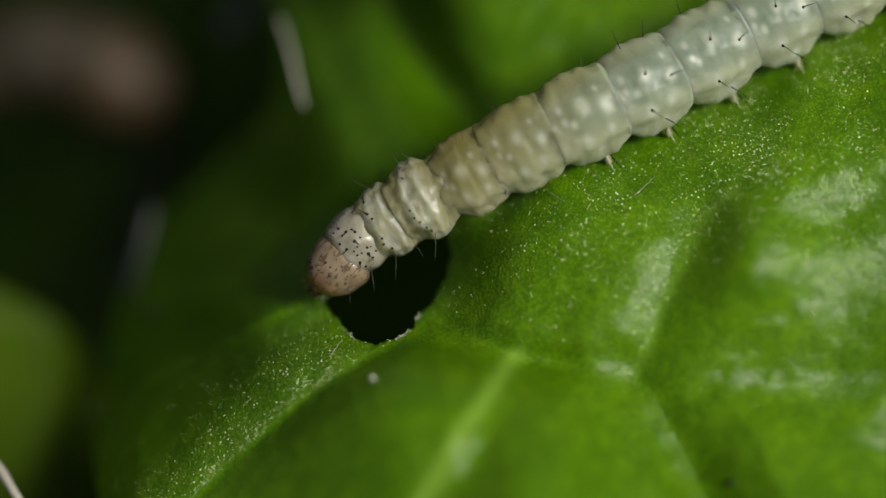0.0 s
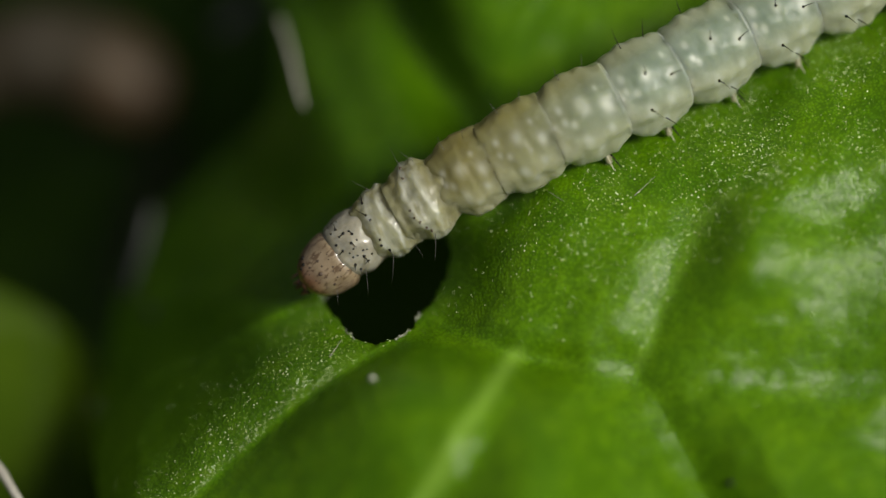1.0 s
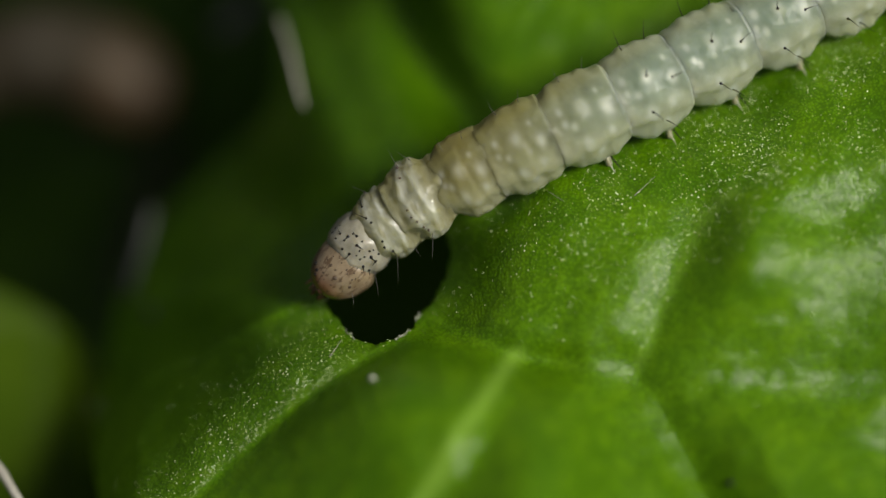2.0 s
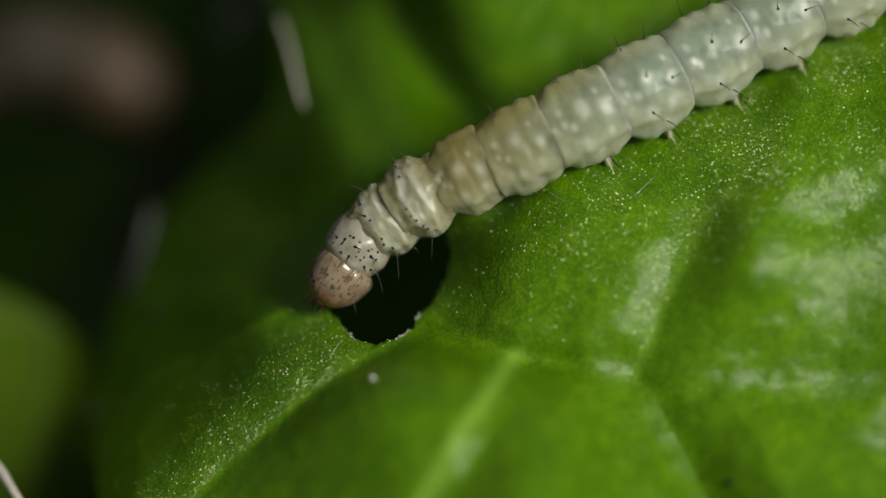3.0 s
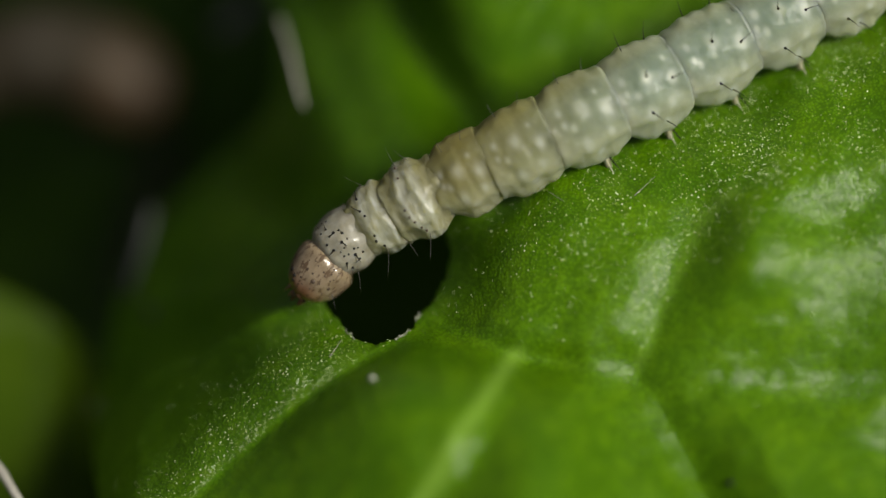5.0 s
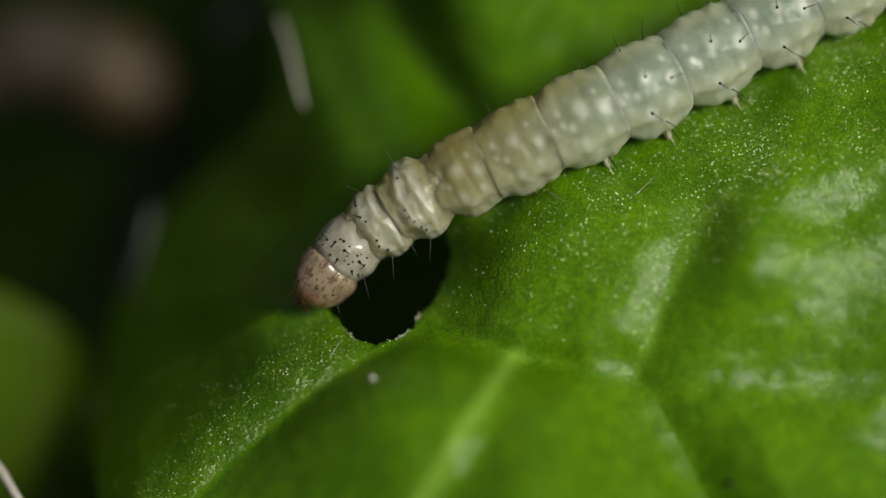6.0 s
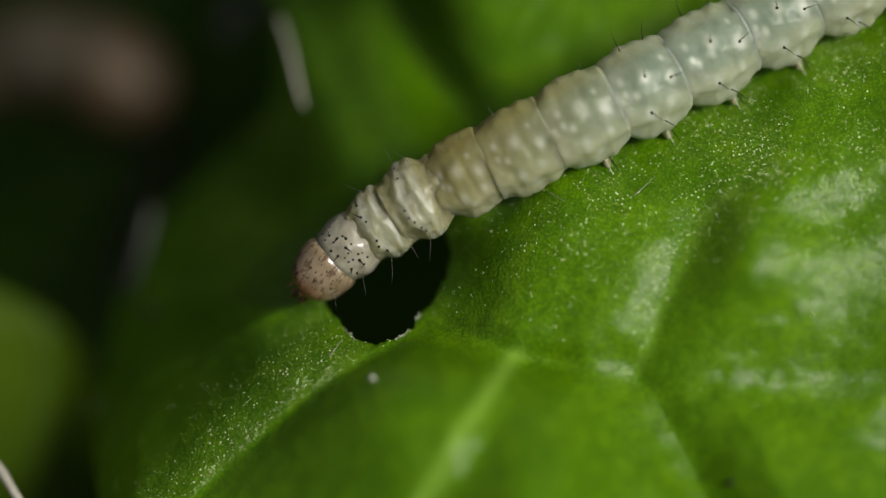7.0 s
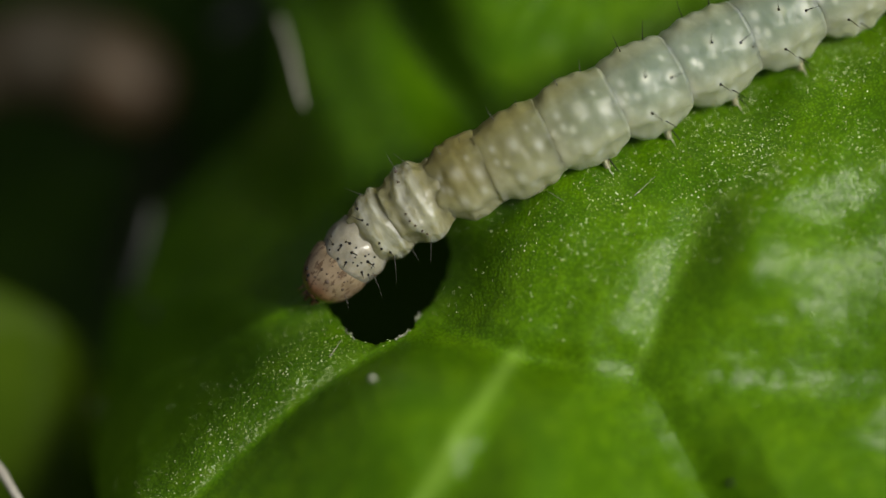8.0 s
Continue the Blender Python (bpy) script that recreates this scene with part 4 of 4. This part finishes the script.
# ---- movement: seconds, shift in millimetres, turn in degrees ----
TRACKS = {
    "shield": [(0, -0.044, 0.107, -11.4), (0.2, -0.039, 0.072, -9.6), (0.5, -0.058, 0.090, -10.8), (0.7, -0.096, 0.081, -15.4), (1, -0.087, 0.081, -14.3), (1.2, -0.041, 0.085, -11.8), (1.5, -0.023, 0.078, -10.6), (1.7, -0.003, 0.069, -10.8), (2.8, -0.081, 0.035, -0.7), (3, -0.043, 0.042, -1.1), (3.2, -0.080, 0.067, -3.7), (3.5, 0.000, -0.000, -0.0), (3.7, -0.019, -0.008, -1.8), (4, -0.052, 0.022, -3.7), (4.2, -0.077, 0.022, -9.1), (4.5, -0.049, 0.063, -7.8), (4.7, -0.204, 0.103, -9.6), (5.8, -0.210, 0.011, -13.0), (6, -0.175, -0.008, -6.0), (6.2, -0.128, -0.005, -5.1), (6.5, -0.123, -0.017, -6.6), (6.7, -0.156, -0.007, -9.1), (7, -0.156, 0.024, -10.8), (7.2, -0.137, 0.055, -10.4), (7.5, -0.154, 0.036, -4.8), (7.7, -0.092, -0.001, -3.0), (8, -0.088, -0.030, 1.8)],
    "head": [(0, -0.081, 0.146, -3.5), (0.2, -0.085, 0.123, -5.6), (0.5, -0.130, 0.138, -4.2), (0.7, -0.211, 0.150, -7.0), (1, -0.193, 0.153, -9.8), (1.2, -0.110, 0.119, -8.4), (1.5, -0.025, 0.127, -7.7), (1.7, -0.010, 0.134, -7.7), (2.8, -0.060, -0.012, 2.1), (3, -0.053, 0.002, 2.1), (3.2, -0.075, 0.038, 2.1), (3.5, 0.000, -0.000, -0.0), (3.7, -0.067, -0.027, 2.1), (4, -0.110, 0.019, -2.8), (4.2, -0.159, 0.039, -3.5), (4.5, -0.061, 0.119, -2.1), (4.7, -0.271, 0.079, -0.0), (5.8, -0.326, 0.056, -1.4), (6, -0.250, -0.007, -0.0), (6.2, -0.214, -0.000, -0.0), (6.5, -0.236, 0.007, -0.0), (6.7, -0.278, 0.028, -0.7), (7, -0.267, 0.083, -2.8), (7.2, -0.186, 0.152, -4.9), (7.5, -0.241, 0.070, -1.4), (7.7, -0.162, 0.070, -1.4), (8, -0.126, 0.063, -1.4)],
    "t2": [(0, 0.015, 0.047, -7.2), (0.2, 0.014, 0.025, -5.8), (0.5, 0.009, 0.042, -7.8), (0.7, -0.006, 0.033, -7.2), (1, -0.009, 0.030, -8.2), (1.2, 0.009, 0.035, -7.8), (1.5, 0.003, 0.028, -6.2), (1.7, 0.013, 0.002, -5.2), (2.8, -0.041, 0.051, -1.1), (3, -0.012, 0.046, -1.9), (3.2, -0.034, 0.062, -4.2), (3.5, 0.000, -0.000, -0.0), (3.7, 0.000, -0.000, -0.0), (4, -0.014, 0.029, -0.0), (4.2, -0.030, 0.021, -1.6), (4.5, -0.017, 0.034, -0.9), (4.7, -0.078, 0.097, -7.2), (5.8, -0.080, 0.016, -5.2), (6, -0.068, 0.026, -2.6), (6.2, -0.047, 0.005, -2.6), (6.5, -0.047, -0.002, -2.6), (6.7, -0.057, 0.001, -2.8), (7, -0.063, 0.019, -4.2), (7.2, -0.058, 0.031, -5.2), (7.5, -0.066, 0.038, -5.2), (7.7, -0.042, -0.012, -3.5), (8, -0.044, -0.007, -1.6)],
    "t3": [(0, 0.036, 0.021, 0.0), (0.5, 0.036, 0.021, 0.0), (1, 0.036, 0.021, 0.0), (1.5, 0.014, 0.021, 0.0), (3, -0.007, 0.043, 0.0), (3.5, 0.000, 0.000, 0.0), (4, -0.007, 0.021, 0.0), (4.5, -0.021, 0.021, 0.0), (6, -0.029, 0.029, 0.0), (6.5, -0.007, 0.000, 0.0), (7, -0.029, 0.021, 0.0), (7.5, -0.043, 0.021, 0.0), (8, -0.021, -0.021, 0.0)],
    "a1": [(0, 0.021, 0.021, 0.0), (0.5, 0.021, 0.021, 0.0), (1, 0.021, 0.036, 0.0), (1.5, 0.014, 0.021, 0.0), (3, -0.007, 0.036, 0.0), (3.5, 0.000, 0.000, 0.0), (4, -0.007, 0.021, 0.0), (4.5, -0.007, 0.014, 0.0), (6, -0.029, 0.021, 0.0), (6.5, -0.021, 0.000, 0.0), (7, -0.021, 0.014, 0.0), (7.5, -0.021, 0.000, 0.0), (8, -0.021, -0.021, 0.0)],
    "a2": [(0, 0.014, 0.050, 0.0), (0.5, 0.021, 0.050, 0.0), (1, 0.021, 0.050, 0.0), (1.5, 0.014, 0.036, 0.0), (3, 0.000, 0.021, 0.0), (3.5, 0.000, 0.000, 0.0), (4, -0.007, 0.014, 0.0), (4.5, 0.000, 0.000, 0.0), (6, -0.021, 0.014, 0.0), (6.5, -0.021, 0.014, 0.0), (7, -0.007, 0.000, 0.0), (7.5, -0.007, -0.007, 0.0), (8, -0.021, -0.029, 0.0)],
    "a3": [(0, 0.000, 0.043, 0.0), (0.5, 0.004, 0.043, 0.0), (1, 0.004, 0.046, 0.0), (1.5, 0.007, 0.029, 0.0), (3, 0.000, 0.014, 0.0), (3.5, 0.000, -0.000, 0.0), (4, -0.004, 0.007, 0.0), (4.5, 0.000, 0.004, 0.0), (6, -0.018, 0.007, 0.0), (6.5, -0.021, 0.011, 0.0), (7, -0.014, 0.004, 0.0), (7.5, -0.011, -0.000, 0.0), (8, -0.018, -0.014, 0.0)],
    "a4": [(0, -0.014, 0.036, 0.0), (0.5, -0.014, 0.036, 0.0), (1, -0.014, 0.043, 0.0), (1.5, 0.000, 0.021, 0.0), (3, 0.000, 0.007, 0.0), (3.5, 0.000, 0.000, 0.0), (4, 0.000, 0.000, 0.0), (4.5, 0.000, 0.007, 0.0), (6, -0.014, 0.000, 0.0), (6.5, -0.021, 0.007, 0.0), (7, -0.021, 0.007, 0.0), (7.5, -0.014, 0.007, 0.0), (8, -0.014, 0.000, 0.0)],
    "a5": [(0, -0.021, 0.036, 0.0), (0.5, -0.021, 0.036, 0.0), (1, -0.021, 0.043, 0.0), (1.5, -0.007, 0.021, 0.0), (3, 0.000, 0.004, 0.0), (3.5, 0.000, -0.000, 0.0), (4, 0.000, -0.000, 0.0), (4.5, 0.004, 0.004, 0.0), (6, -0.014, 0.011, 0.0), (6.5, -0.018, 0.014, 0.0), (7, -0.018, 0.011, 0.0), (7.5, -0.004, 0.004, 0.0), (8, -0.004, -0.004, 0.0)],
    "a6": [(0, -0.029, 0.036, 0.0), (0.5, -0.029, 0.036, 0.0), (1, -0.029, 0.043, 0.0), (1.5, -0.014, 0.021, 0.0), (3, 0.000, 0.000, 0.0), (3.5, 0.000, 0.000, 0.0), (4, 0.000, 0.000, 0.0), (4.5, 0.007, 0.000, 0.0), (6, -0.014, 0.021, 0.0), (6.5, -0.014, 0.021, 0.0), (7, -0.014, 0.014, 0.0), (7.5, 0.007, 0.000, 0.0), (8, 0.007, -0.007, 0.0)],
    "a7": [(0, -0.026, 0.032, 0.0), (0.5, -0.026, 0.032, 0.0), (1, -0.026, 0.039, 0.0), (1.5, -0.013, 0.019, 0.0), (3, 0.000, -0.000, 0.0), (3.5, 0.000, -0.000, 0.0), (4, 0.000, -0.000, 0.0), (4.5, 0.006, -0.000, 0.0), (6, -0.013, 0.019, 0.0), (6.5, -0.013, 0.019, 0.0), (7, -0.013, 0.013, 0.0), (7.5, 0.006, -0.000, 0.0), (8, 0.006, -0.006, 0.0)],
    "a8": [(0, -0.017, 0.021, 0.0), (0.5, -0.017, 0.021, 0.0), (1, -0.017, 0.026, 0.0), (1.5, -0.009, 0.013, 0.0), (3, 0.000, -0.000, 0.0), (3.5, 0.000, -0.000, 0.0), (4, 0.000, -0.000, 0.0), (4.5, 0.004, -0.000, 0.0), (6, -0.009, 0.013, 0.0), (6.5, -0.009, 0.013, 0.0), (7, -0.009, 0.009, 0.0), (7.5, 0.004, -0.000, 0.0), (8, 0.004, -0.004, 0.0)],
}


def motions():
    for key, rows in TRACKS.items():
        seg = BODY[key]
        walk(seg.ob, [(t, pose((seg.at[0] + dx) * MM, (seg.at[1] + dy) * MM, (seg.z + REST) * MM, 0, -seg.pitch, seg.turn + a)) for t, dx, dy, a in rows])


motions()
